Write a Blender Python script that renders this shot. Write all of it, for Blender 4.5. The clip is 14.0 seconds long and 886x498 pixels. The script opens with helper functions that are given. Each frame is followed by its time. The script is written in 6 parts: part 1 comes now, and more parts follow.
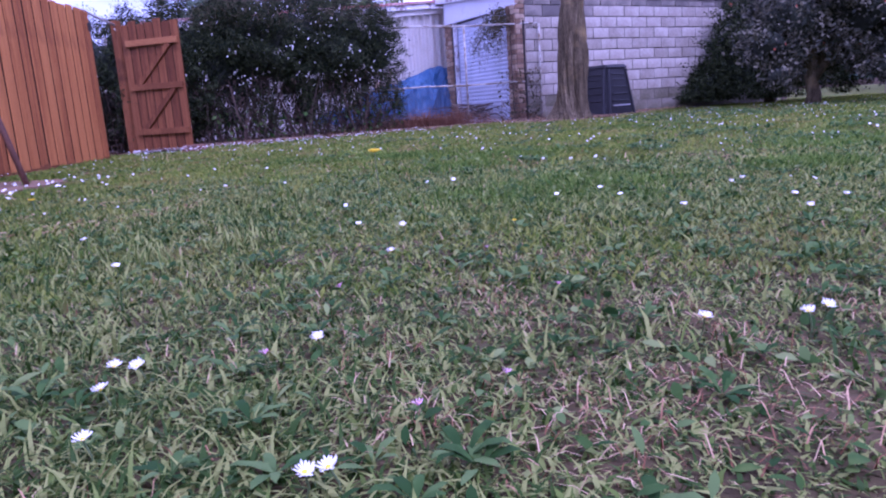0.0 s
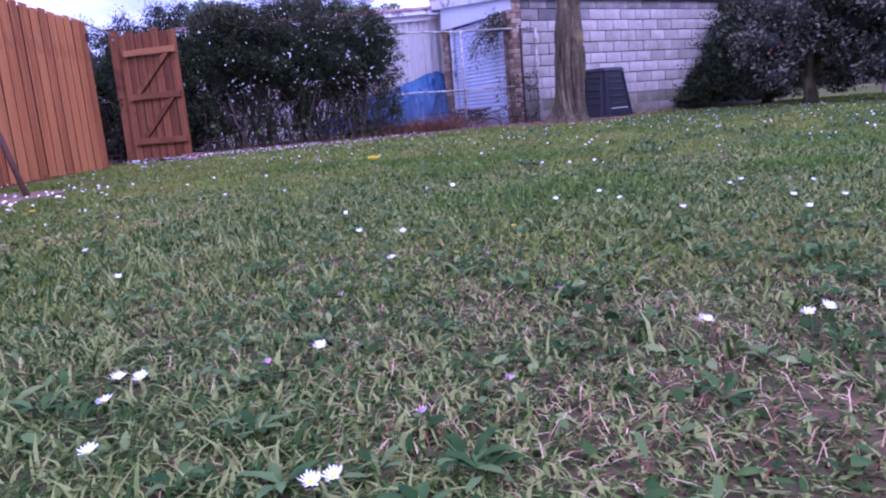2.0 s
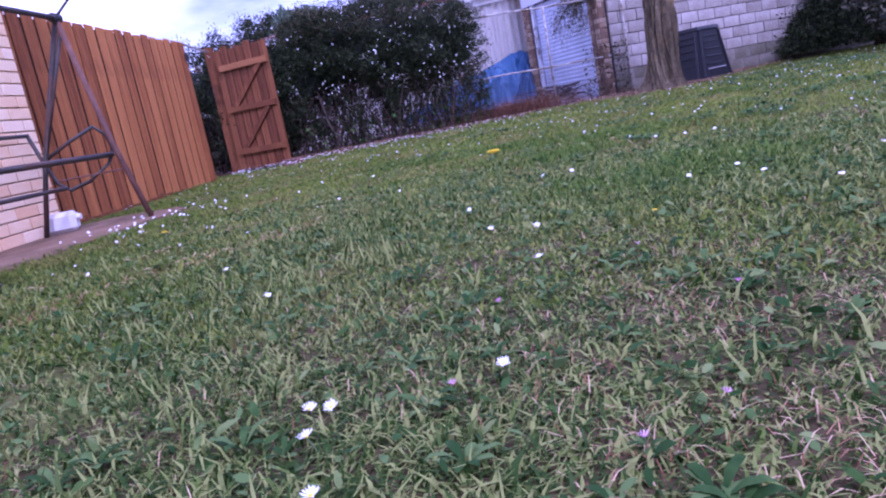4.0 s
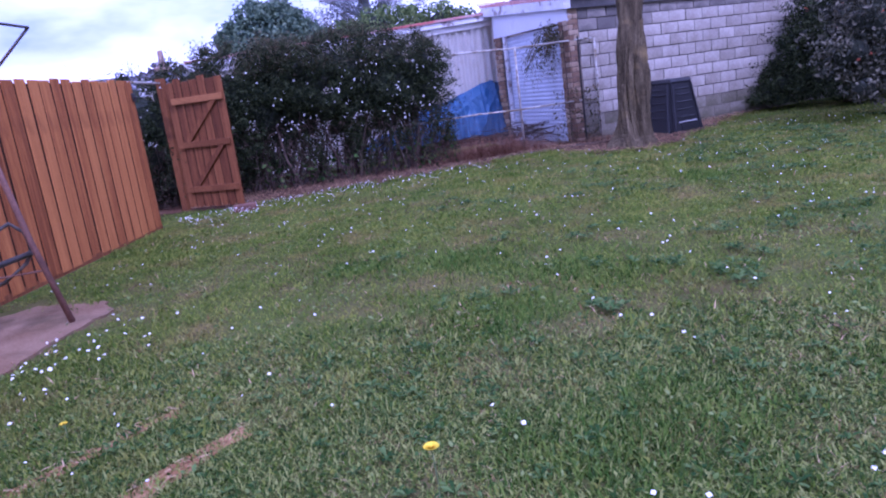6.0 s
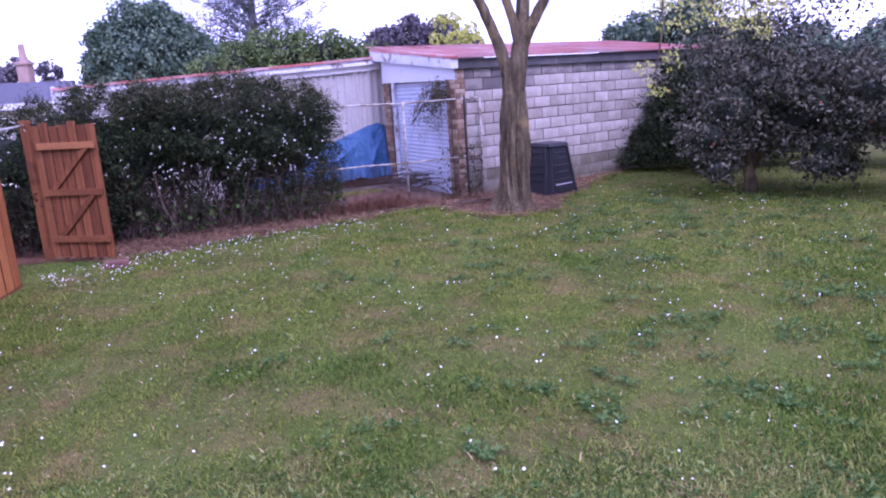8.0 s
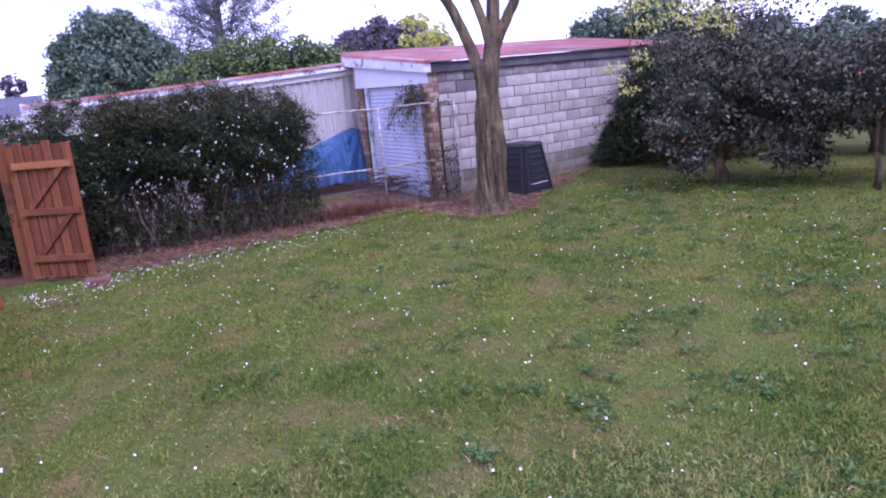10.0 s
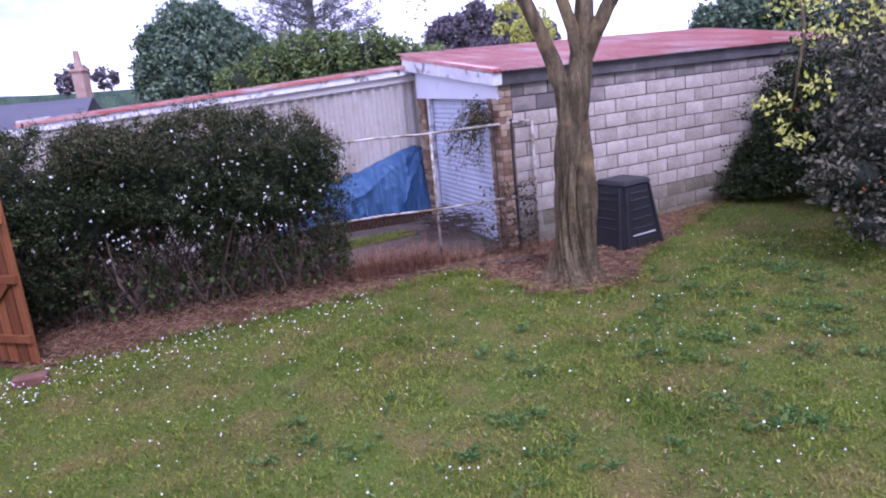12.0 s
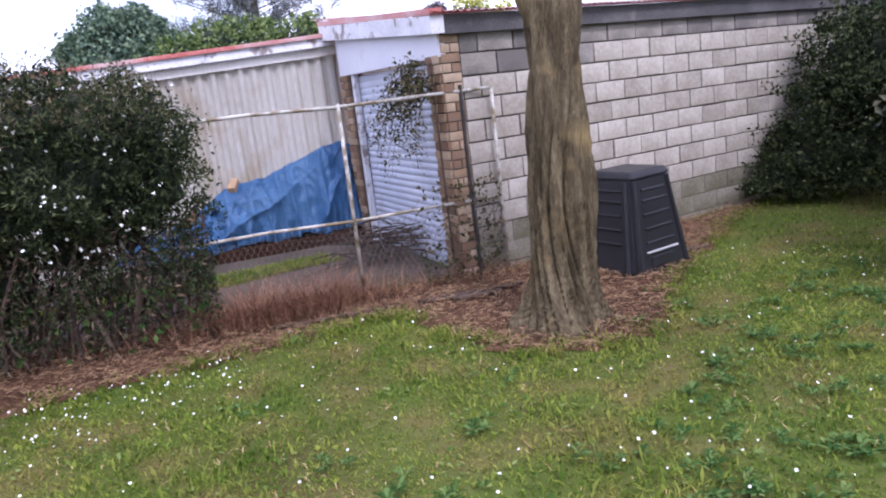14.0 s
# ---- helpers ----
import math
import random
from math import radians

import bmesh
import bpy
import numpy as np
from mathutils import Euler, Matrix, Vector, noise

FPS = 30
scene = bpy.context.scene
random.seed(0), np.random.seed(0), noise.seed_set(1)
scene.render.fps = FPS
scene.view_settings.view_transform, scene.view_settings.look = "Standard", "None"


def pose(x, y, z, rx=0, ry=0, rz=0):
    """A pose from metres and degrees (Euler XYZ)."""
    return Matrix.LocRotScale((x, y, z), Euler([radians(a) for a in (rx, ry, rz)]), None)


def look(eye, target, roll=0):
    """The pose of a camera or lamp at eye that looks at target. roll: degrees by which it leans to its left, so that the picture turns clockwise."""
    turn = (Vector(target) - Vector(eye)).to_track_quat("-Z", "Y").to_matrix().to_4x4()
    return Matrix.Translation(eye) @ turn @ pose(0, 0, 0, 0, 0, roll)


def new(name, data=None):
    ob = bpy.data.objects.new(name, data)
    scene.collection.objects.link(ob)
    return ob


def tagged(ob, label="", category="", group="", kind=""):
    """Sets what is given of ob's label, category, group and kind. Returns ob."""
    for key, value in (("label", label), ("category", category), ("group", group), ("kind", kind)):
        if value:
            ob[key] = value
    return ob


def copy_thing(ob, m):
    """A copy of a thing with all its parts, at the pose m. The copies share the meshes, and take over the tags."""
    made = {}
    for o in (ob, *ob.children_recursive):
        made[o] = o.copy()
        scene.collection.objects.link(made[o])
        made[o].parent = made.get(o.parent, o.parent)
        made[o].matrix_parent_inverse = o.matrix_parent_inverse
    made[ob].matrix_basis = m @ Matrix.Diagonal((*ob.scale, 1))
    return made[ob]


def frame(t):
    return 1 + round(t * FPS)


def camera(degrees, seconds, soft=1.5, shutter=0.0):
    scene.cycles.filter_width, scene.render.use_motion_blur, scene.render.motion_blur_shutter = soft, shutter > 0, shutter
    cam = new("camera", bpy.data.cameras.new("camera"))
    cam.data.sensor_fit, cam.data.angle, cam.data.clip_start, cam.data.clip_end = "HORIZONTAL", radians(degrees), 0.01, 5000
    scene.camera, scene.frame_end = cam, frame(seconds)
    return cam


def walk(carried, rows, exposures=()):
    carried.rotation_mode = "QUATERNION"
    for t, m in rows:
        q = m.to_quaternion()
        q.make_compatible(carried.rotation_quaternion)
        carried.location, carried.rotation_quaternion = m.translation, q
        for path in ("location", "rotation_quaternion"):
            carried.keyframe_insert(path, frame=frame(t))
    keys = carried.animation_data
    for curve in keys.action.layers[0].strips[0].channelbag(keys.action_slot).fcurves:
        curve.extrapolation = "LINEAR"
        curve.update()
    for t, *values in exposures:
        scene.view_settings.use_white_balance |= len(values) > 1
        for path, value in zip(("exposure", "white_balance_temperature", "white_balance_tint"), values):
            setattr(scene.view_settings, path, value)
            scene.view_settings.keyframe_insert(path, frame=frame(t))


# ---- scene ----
from mathutils import geometry

cam = camera(64.0, 14.0, soft=2.1)
PATH = [
    (0, (0.12, -0.141, 0.365), (-0.066, 1.811, -0.026), -3.9),
    (0.5, (0.117, -0.141, 0.366), (-0.064, 1.813, -0.022), -3.9),
    (1, (0.118, -0.145, 0.37), (-0.064, 1.81, -0.013), -4.3),
    (1.5, (0.122, -0.145, 0.37), (-0.067, 1.809, -0.01), -4.8),
    (2, (0.119, -0.145, 0.37), (-0.066, 1.81, -0.008), -4.7),
    (2.2, (0.124, -0.153, 0.372), (-0.063, 1.802, -0.006), -5.0),
    (4.3, (-0.081, -0.102, 0.440), (-0.554, 1.801, 0.048), -10.6),
    (4.5, (-0.252, -0.174, 0.554), (-0.744, 1.721, 0.146), -7.3),
    (5, (-0.368, 0.010, 0.908), (-0.755, 1.921, 0.464), -5.2),
    (5.5, (-0.129, 0.252, 1.166), (-0.450, 2.177, 0.731), -5.9),
    (6, (0.122, 0.466, 1.247), (-0.230, 2.385, 0.805), -7.6),
    (6.5, (0.345, 0.581, 1.249), (-0.095, 2.484, 0.816), -7.6),
    (7, (0.505, 0.664, 1.336), (0.356, 2.609, 0.896), -6.8),
    (7.5, (0.427, 0.544, 1.642), (0.410, 2.487, 1.167), -9.8),
    (8, (0.164, 0.524, 2.035), (0.145, 2.470, 1.575), -3.5),
    (8.5, (0.043, 0.399, 2.382), (0.005, 2.346, 1.927), -6.8),
    (8.7, (0.065, 0.297, 2.463), (0.105, 2.245, 2.013), -4.9),
    (10.8, (0.120, 0.875, 1.970), (0.157, 2.817, 1.492), -5.9),
    (11, (0.204, 1.264, 1.991), (0.118, 3.212, 1.543), -4.8),
    (11.5, (0.420, 2.352, 2.203), (0.221, 4.281, 1.715), -6.4),
    (12, (0.730, 3.465, 2.504), (0.481, 5.388, 2.013), -5.6),
    (12.5, (0.999, 4.812, 2.151), (0.794, 6.730, 1.623), -5.6),
    (13, (1.088, 5.411, 2.095), (0.926, 7.341, 1.597), -8.8),
    (13.5, (0.941, 6.026, 1.874), (0.731, 7.973, 1.464), -8.4),
    (14, (0.819, 6.502, 1.746), (0.647, 8.447, 1.313), -6.6),
]
walk(cam, [(t, look(eye, target, roll)) for t, eye, target, roll in PATH], [(0, -0.02, 4620, 70), (2.2, 0.02, 4620, 69), (4.5, -0.02, 4640, 64), (5.0, -0.04, 4540, 55), (6.0, -0.10, 4510, 61), (6.5, 0.25, 4690, 69), (7.0, 0.27, 4700, 67), (8.0, 0.2, 4900, 63), (8.5, 0.18, 4960, 59), (11.0, 0.17, 5000, 56), (11.5, 0.27, 5050, 53), (12.0, 0.18, 5170, 47), (12.5, 0.10, 5250, 42), (13.0, 0.38, 5300, 33), (14, 0.34, 5500, 28)])

SWEEP = math.tau

# ---- world and sun ----
world = bpy.data.worlds.new("sky")
scene.world = world
world.use_nodes = True
wn, wl = world.node_tree.nodes, world.node_tree.links
wn.clear()
w_out = wn.new("ShaderNodeOutputWorld")
w_bg = wn.new("ShaderNodeBackground")
w_sky = wn.new("ShaderNodeTexSky")
w_sky.sky_type, w_sky.sun_disc = "NISHITA", False
w_sky.sun_elevation, w_sky.sun_rotation = radians(52), radians(150)
w_sky.air_density, w_sky.dust_density = 1.0, 2.5
w_tc = wn.new("ShaderNodeTexCoord")
w_map = wn.new("ShaderNodeMapping")
w_map.inputs["Scale"].default_value = (1.0, 1.0, 2.6)
w_map.inputs["Rotation"].default_value = (0, 0, radians(-25))
w_map.inputs["Location"].default_value = (0, 0, -0.25)
w_noise = wn.new("ShaderNodeTexNoise")
w_noise.inputs["Scale"].default_value, w_noise.inputs["Detail"].default_value = 2.2, 6.0
w_ramp = wn.new("ShaderNodeValToRGB")
w_ramp.color_ramp.elements[0].position, w_ramp.color_ramp.elements[1].position = 0.32, 0.50
w_mix = wn.new("ShaderNodeMixRGB")
w_mix.inputs[2].default_value = (13.5, 13.6, 14.6, 1)
wl.new(w_tc.outputs["Generated"], w_map.inputs["Vector"])
wl.new(w_map.outputs["Vector"], w_noise.inputs["Vector"])
wl.new(w_noise.outputs["Fac"], w_ramp.inputs["Fac"])
wl.new(w_ramp.outputs["Color"], w_mix.inputs[0])
wl.new(w_sky.outputs["Color"], w_mix.inputs[1])
wl.new(w_mix.outputs["Color"], w_bg.inputs["Color"])
w_bg.inputs["Strength"].default_value = 0.13
wl.new(w_bg.outputs["Background"], w_out.inputs["Surface"])

sun = new("sun", bpy.data.lights.new("sun", "SUN"))
sun.data.energy, sun.data.angle, sun.data.color = 2.7, radians(12), (1.0, 0.95, 0.88)
sun.matrix_world = look((0, 0, 30), Vector((0, 0, 30)) - Vector((math.sin(radians(150)) * math.cos(radians(52)), math.cos(radians(150)) * math.cos(radians(52)), math.sin(radians(52)))))


# ---- materials ----
def mat(name, colors, scale=8.0, fine=60.0, rough=0.7, bump=0.2, metal=0.0, vary="", vary_amount=0.5, stretch=(1, 1, 1), stain=None, stain_scale=1.5, stain_at=(0.55, 0.7), translucent=0.0, spec=0.5, shift=True):
    """A surface of two or three colours mixed by coarse and fine noise, with fine relief; vary: 'object' or 'island' shifts it piece by piece."""
    m = bpy.data.materials.new(name)
    m.use_nodes = True
    n, l = m.node_tree.nodes, m.node_tree.links
    b = n["Principled BSDF"]
    b.inputs["Roughness"].default_value, b.inputs["Metallic"].default_value = rough, metal
    b.inputs["Specular IOR Level"].default_value = spec
    tc, mp = n.new("ShaderNodeTexCoord"), n.new("ShaderNodeMapping")
    mp.inputs["Scale"].default_value = stretch
    l.new(tc.outputs["Object"], mp.inputs["Vector"])
    vec = mp.outputs["Vector"]
    n1, n2 = n.new("ShaderNodeTexNoise"), n.new("ShaderNodeTexNoise")
    n1.inputs["Scale"].default_value, n1.inputs["Detail"].default_value = scale, 4
    n2.inputs["Scale"].default_value, n2.inputs["Detail"].default_value = fine, 5
    if vary:
        src = n.new("ShaderNodeObjectInfo").outputs["Random"] if vary == "object" else n.new("ShaderNodeNewGeometry").outputs["Random Per Island"]
        add = n.new("ShaderNodeVectorMath") if shift else None
    if vary and shift:
        add.operation = "MULTIPLY_ADD"
        add.inputs[1].default_value, add.inputs[2].default_value = (1, 1, 1), (0, 0, 0)
        off = n.new("ShaderNodeCombineXYZ")
        big = n.new("ShaderNodeMath")
        big.operation = "MULTIPLY"
        big.inputs[1].default_value = 37.0
        l.new(src, big.inputs[0])
        l.new(big.outputs[0], off.inputs["X"])
        l.new(big.outputs[0], off.inputs["Z"])
        l.new(vec, add.inputs[0])
        l.new(off.outputs[0], add.inputs[2])
        vec = add.outputs[0]
    l.new(vec, n1.inputs["Vector"])
    l.new(vec, n2.inputs["Vector"])
    mixed = n.new("ShaderNodeMath")
    mixed.operation = "MULTIPLY_ADD"
    mixed.inputs[1].default_value = 0.45
    half = n.new("ShaderNodeMath")
    half.operation = "MULTIPLY"
    half.inputs[1].default_value = 0.55
    l.new(n1.outputs["Fac"], half.inputs[0])
    l.new(n2.outputs["Fac"], mixed.inputs[0])
    l.new(half.outputs[0], mixed.inputs[2])
    fac = mixed.outputs[0]
    if vary:
        mv = n.new("ShaderNodeMath")
        mv.operation = "MULTIPLY_ADD"
        mv.inputs[1].default_value = vary_amount
        sh = n.new("ShaderNodeMath")
        sh.operation = "SUBTRACT"
        sh.inputs[1].default_value = 0.5
        l.new(src, sh.inputs[0])
        l.new(sh.outputs[0], mv.inputs[0])
        l.new(fac, mv.inputs[2])
        fac = mv.outputs[0]
    ramp = n.new("ShaderNodeValToRGB")
    el = ramp.color_ramp.elements
    lo, hi = 0.32, 0.68
    el[0].position, el[1].position = lo, hi
    el[0].color, el[1].color = (*colors[0], 1), (*colors[-1], 1)
    for k, c in enumerate(colors[1:-1]):
        e = el.new(lo + (hi - lo) * (k + 1) / (len(colors) - 1))
        e.color = (*c, 1)
    l.new(fac, ramp.inputs["Fac"])
    col = ramp.outputs["Color"]
    if stain:
        n3 = n.new("ShaderNodeTexNoise")
        n3.inputs["Scale"].default_value, n3.inputs["Detail"].default_value = stain_scale, 6
        l.new(tc.outputs["Object"], n3.inputs["Vector"])
        r3 = n.new("ShaderNodeValToRGB")
        r3.color_ramp.elements[0].position, r3.color_ramp.elements[1].position = stain_at
        mx = n.new("ShaderNodeMixRGB")
        mx.inputs[2].default_value = (*stain, 1)
        l.new(n3.outputs["Fac"], r3.inputs["Fac"])
        l.new(r3.outputs["Color"], mx.inputs[0])
        l.new(col, mx.inputs[1])
        col = mx.outputs["Color"]
    l.new(col, b.inputs["Base Color"])
    if bump:
        bp = n.new("ShaderNodeBump")
        bp.inputs["Strength"].default_value, bp.inputs["Distance"].default_value = bump, 0.01
        l.new(n2.outputs["Fac"], bp.inputs["Height"])
        l.new(bp.outputs["Normal"], b.inputs["Normal"])
    if translucent:
        tr, ms = n.new("ShaderNodeBsdfTranslucent"), n.new("ShaderNodeMixShader")
        ms.inputs[0].default_value = translucent
        l.new(col, tr.inputs["Color"])
        l.new(b.outputs[0], ms.inputs[1])
        l.new(tr.outputs[0], ms.inputs[2])
        l.new(ms.outputs[0], n["Material Output"].inputs["Surface"])
    return m


M_LAWN = mat("lawn_ground", [(0.075, 0.058, 0.026), (0.080, 0.095, 0.022), (0.060, 0.105, 0.018)], 0.9, 45, 0.95, 0.4, stain=(0.15, 0.105, 0.050), stain_scale=2.0, stain_at=(0.48, 0.85), spec=0.05)
M_BLADE = mat("near_grass_blade", [(0.040, 0.084, 0.013), (0.148, 0.212, 0.038), (0.30, 0.33, 0.092)], 2.0, 12, 0.5, 0, vary="island", vary_amount=0.95, translucent=0.36, spec=0.10, shift=False)
M_BLADE_FAR = mat("grass_blade", [(0.064, 0.120, 0.014), (0.165, 0.228, 0.030), (0.27, 0.30, 0.056)], 0.8, 3.0, 0.65, 0, vary="island", vary_amount=0.42, translucent=0.45, spec=0.04, shift=False, stain=(0.31, 0.22, 0.085), stain_scale=2.0, stain_at=(0.50, 0.90))
M_LUSH = mat("lush_grass_blade", [(0.040, 0.092, 0.012), (0.100, 0.182, 0.026), (0.18, 0.25, 0.042)], 1.5, 6.0, 0.6, 0, vary="island", vary_amount=0.5, translucent=0.4, spec=0.05, shift=False)
M_STRAW = mat("dry_straw", [(0.17, 0.075, 0.034), (0.35, 0.20, 0.10), (0.52, 0.37, 0.21)], 3, 20, 0.9, 0, vary="island", vary_amount=0.9, spec=0.15)
M_WEED = mat("weed_leaf", [(0.028, 0.070, 0.016), (0.058, 0.118, 0.028), (0.12, 0.19, 0.055)], 6, 40, 0.6, 0, vary="island", vary_amount=0.8, translucent=0.3, spec=0.05)
M_PALELEAF = mat("pale_weed_leaf", [(0.050, 0.105, 0.020), (0.115, 0.175, 0.040), (0.21, 0.265, 0.085)], 6, 40, 0.6, 0, vary="island", vary_amount=0.8, translucent=0.3, spec=0.08)
M_SOIL = mat("bare_soil", [(0.15, 0.075, 0.03), (0.27, 0.145, 0.06), (0.38, 0.24, 0.11)], 5, 60, 0.95, 0.8, spec=0.1)
M_LITTER = mat("mulch_chip", [(0.042, 0.021, 0.012), (0.108, 0.055, 0.029), (0.29, 0.19, 0.105)], 3, 20, 0.9, 0, vary="island", vary_amount=0.85, spec=0.15)
M_DRYGRASS = mat("dry_grass_stalk", [(0.11, 0.048, 0.028), (0.21, 0.10, 0.058), (0.36, 0.21, 0.125)], 3, 20, 0.9, 0, vary="island", vary_amount=0.8, spec=0.15, translucent=0.2)
M_DRYLEAF = mat("dead_leaf", [(0.028, 0.018, 0.011), (0.062, 0.039, 0.023), (0.12, 0.078, 0.047)], 3, 20, 0.9, 0, vary="island", vary_amount=0.8)
M_MULCH = mat("mulch", [(0.045, 0.023, 0.014), (0.10, 0.050, 0.027), (0.18, 0.105, 0.06)], 4, 50, 0.95, 0.8, spec=0.15)
M_DAMPSOIL = mat("damp_soil", [(0.045, 0.034, 0.018), (0.075, 0.058, 0.026), (0.125, 0.088, 0.046)], 7, 60, 0.95, 0.9, spec=0.05)
M_CONCRETE = mat("old_concrete", [(0.13, 0.074, 0.036), (0.205, 0.13, 0.076), (0.28, 0.195, 0.125)], 2.5, 80, 0.9, 0.4, stain=(0.085, 0.062, 0.03), stain_scale=2.2, stain_at=(0.48, 0.7), spec=0.15)
M_DRIVE = mat("driveway_concrete", [(0.05, 0.04, 0.03), (0.09, 0.073, 0.058), (0.135, 0.112, 0.092)], 1.5, 60, 0.9, 0.4, stain=(0.06, 0.055, 0.028), stain_scale=1.2, spec=0.15)
M_PETAL = mat("white_petal", [(0.86, 0.85, 0.81), (0.93, 0.92, 0.88)], 30, 90, 0.6, 0, translucent=0.2)
M_PINK = mat("pink_petal", [(0.55, 0.22, 0.38), (0.72, 0.45, 0.58)], 30, 90, 0.6, 0, vary="object")
M_YELLOW = mat("yellow_floret", [(0.86, 0.66, 0.01), (0.92, 0.76, 0.03)], 40, 200, 0.7, 0.3, translucent=0.3)
M_STEM = mat("flower_stem", [(0.08, 0.13, 0.04), (0.14, 0.18, 0.07)], 20, 80, 0.6, 0)
M_PALING = mat("paling_timber", [(0.19, 0.060, 0.017), (0.34, 0.118, 0.030), (0.48, 0.188, 0.050)], 2.6, 30, 0.8, 0.5, vary="object", vary_amount=0.30, stretch=(9, 9, 0.35), stain=(0.14, 0.046, 0.016), stain_scale=2.6, stain_at=(0.56, 0.80), spec=0.2)
M_GATE = mat("gate_timber", [(0.078, 0.026, 0.010), (0.145, 0.050, 0.017), (0.235, 0.090, 0.030)], 2.6, 30, 0.8, 0.45, vary="object", vary_amount=0.22, stretch=(9, 9, 0.35), stain=(0.07, 0.026, 0.011), stain_scale=2.5, spec=0.2)
M_RAILWOOD = mat("gate_rail_timber", [(0.14, 0.050, 0.017), (0.22, 0.084, 0.028), (0.31, 0.13, 0.045)], 2.0, 30, 0.8, 0.3, vary="object", vary_amount=0.3, spec=0.2)
# colour of the shade in board gaps; the dark sleepers reuse it
M_SHADEWOOD = mat("dark_timber_gap_shade", [(0.022, 0.010, 0.006), (0.045, 0.020, 0.011)], 4.0, 30, 0.9, 0.3, spec=0.1)
M_BLOCK = mat("concrete_block", [(0.28, 0.250, 0.205), (0.39, 0.355, 0.300), (0.50, 0.46, 0.395)], 2.5, 28, 0.9, 0.5, vary="object", vary_amount=0.22, stain=(0.215, 0.18, 0.130), stain_scale=1.1, stain_at=(0.46, 0.75), spec=0.2)
M_BLOCKBASE = mat("damp_mossy_block", [(0.115, 0.105, 0.070), (0.20, 0.180, 0.135), (0.30, 0.275, 0.225)], 1.6, 40, 0.95, 0.6, vary="object", vary_amount=0.2, stain=(0.10, 0.098, 0.050), stain_scale=1.6, stain_at=(0.45, 0.70), spec=0.15)
# weathering and the eave's shade, both put into this darker block colour
M_BLOCKDARK = mat("weathered_eave_shade_block", [(0.13, 0.118, 0.105), (0.21, 0.19, 0.165), (0.32, 0.285, 0.235)], 2.0, 60, 0.9, 0.5, vary="object", vary_amount=0.35, stain=(0.09, 0.08, 0.07), stain_scale=2.2, stain_at=(0.5, 0.7))
M_MORTAR = mat("dark_mortar", [(0.055, 0.048, 0.042), (0.12, 0.105, 0.092)], 8, 80, 0.95, 0.6)
M_TANBRICK = mat("tan_brick", [(0.20, 0.120, 0.070), (0.33, 0.220, 0.130), (0.43, 0.325, 0.215)], 4, 60, 0.9, 0.5, vary="object", vary_amount=0.9, stain=(0.15, 0.12, 0.09), stain_scale=2.4, stain_at=(0.5, 0.72))
M_HOUSEBRICK = mat("cream_brick", [(0.80, 0.51, 0.27), (0.86, 0.62, 0.36), (0.90, 0.71, 0.46)], 3, 70, 0.85, 0.4, vary="object", vary_amount=0.30, spec=0.12)
M_HOUSEMORTAR = mat("brick_mortar", [(0.30, 0.18, 0.12), (0.42, 0.28, 0.20)], 8, 80, 0.95, 0.6)
M_WHITEPAINT = mat("old_white_paint", [(0.48, 0.48, 0.50), (0.64, 0.64, 0.66), (0.74, 0.74, 0.75)], 4, 40, 0.6, 0.2, stain=(0.22, 0.18, 0.16), stain_scale=7, stain_at=(0.56, 0.66))
M_PANEL = mat("pale_board", [(0.62, 0.63, 0.68), (0.72, 0.73, 0.77)], 1.5, 30, 0.6, 0.1, stain=(0.45, 0.44, 0.45), stain_scale=1.4, stain_at=(0.62, 0.8))
M_DOOR = mat("roller_door_paint", [(0.42, 0.46, 0.54), (0.53, 0.57, 0.66), (0.62, 0.65, 0.72)], 2.0, 40, 0.45, 0.1, stain=(0.27, 0.25, 0.24), stain_scale=2.2, stain_at=(0.58, 0.8))
M_SHED = mat("weathered_cement_sheet", [(0.58, 0.545, 0.485), (0.69, 0.66, 0.60), (0.77, 0.745, 0.69)], 1.2, 40, 0.9, 0.3, stretch=(1, 1, 0.3), stain=(0.50, 0.42, 0.29), stain_scale=2.0, stain_at=(0.53, 0.78), spec=0.2)
M_ROOF = mat("faded_red_roof", [(0.36, 0.085, 0.068), (0.48, 0.15, 0.125), (0.55, 0.32, 0.29)], 1.2, 25, 0.38, 0.15, stain=(0.56, 0.45, 0.43), stain_scale=1.3, stain_at=(0.5, 0.72))
M_FASCIA = mat("grey_fascia", [(0.040, 0.038, 0.038), (0.070, 0.066, 0.064), (0.115, 0.108, 0.10)], 2.5, 40, 0.8, 0.3, stretch=(1, 1, 2), stain=(0.20, 0.18, 0.15), stain_scale=2.2, stain_at=(0.66, 0.78))
M_TARP = mat("blue_tarpaulin", [(0.030, 0.098, 0.235), (0.065, 0.175, 0.365), (0.15, 0.29, 0.48)], 1.2, 60, 0.5, 0.1, stain=(0.22, 0.33, 0.46), stain_scale=5, stain_at=(0.6, 0.85))
M_PIPE = mat("galvanised_pipe", [(0.28, 0.26, 0.22), (0.42, 0.40, 0.35), (0.55, 0.53, 0.49)], 6, 50, 0.7, 0.3, metal=0.2, stain=(0.17, 0.13, 0.07), stain_scale=8, stain_at=(0.46, 0.62))
M_WIRE = mat("rusty_wire", [(0.10, 0.09, 0.08), (0.17, 0.15, 0.13)], 10, 50, 0.7, 0, metal=0.4)
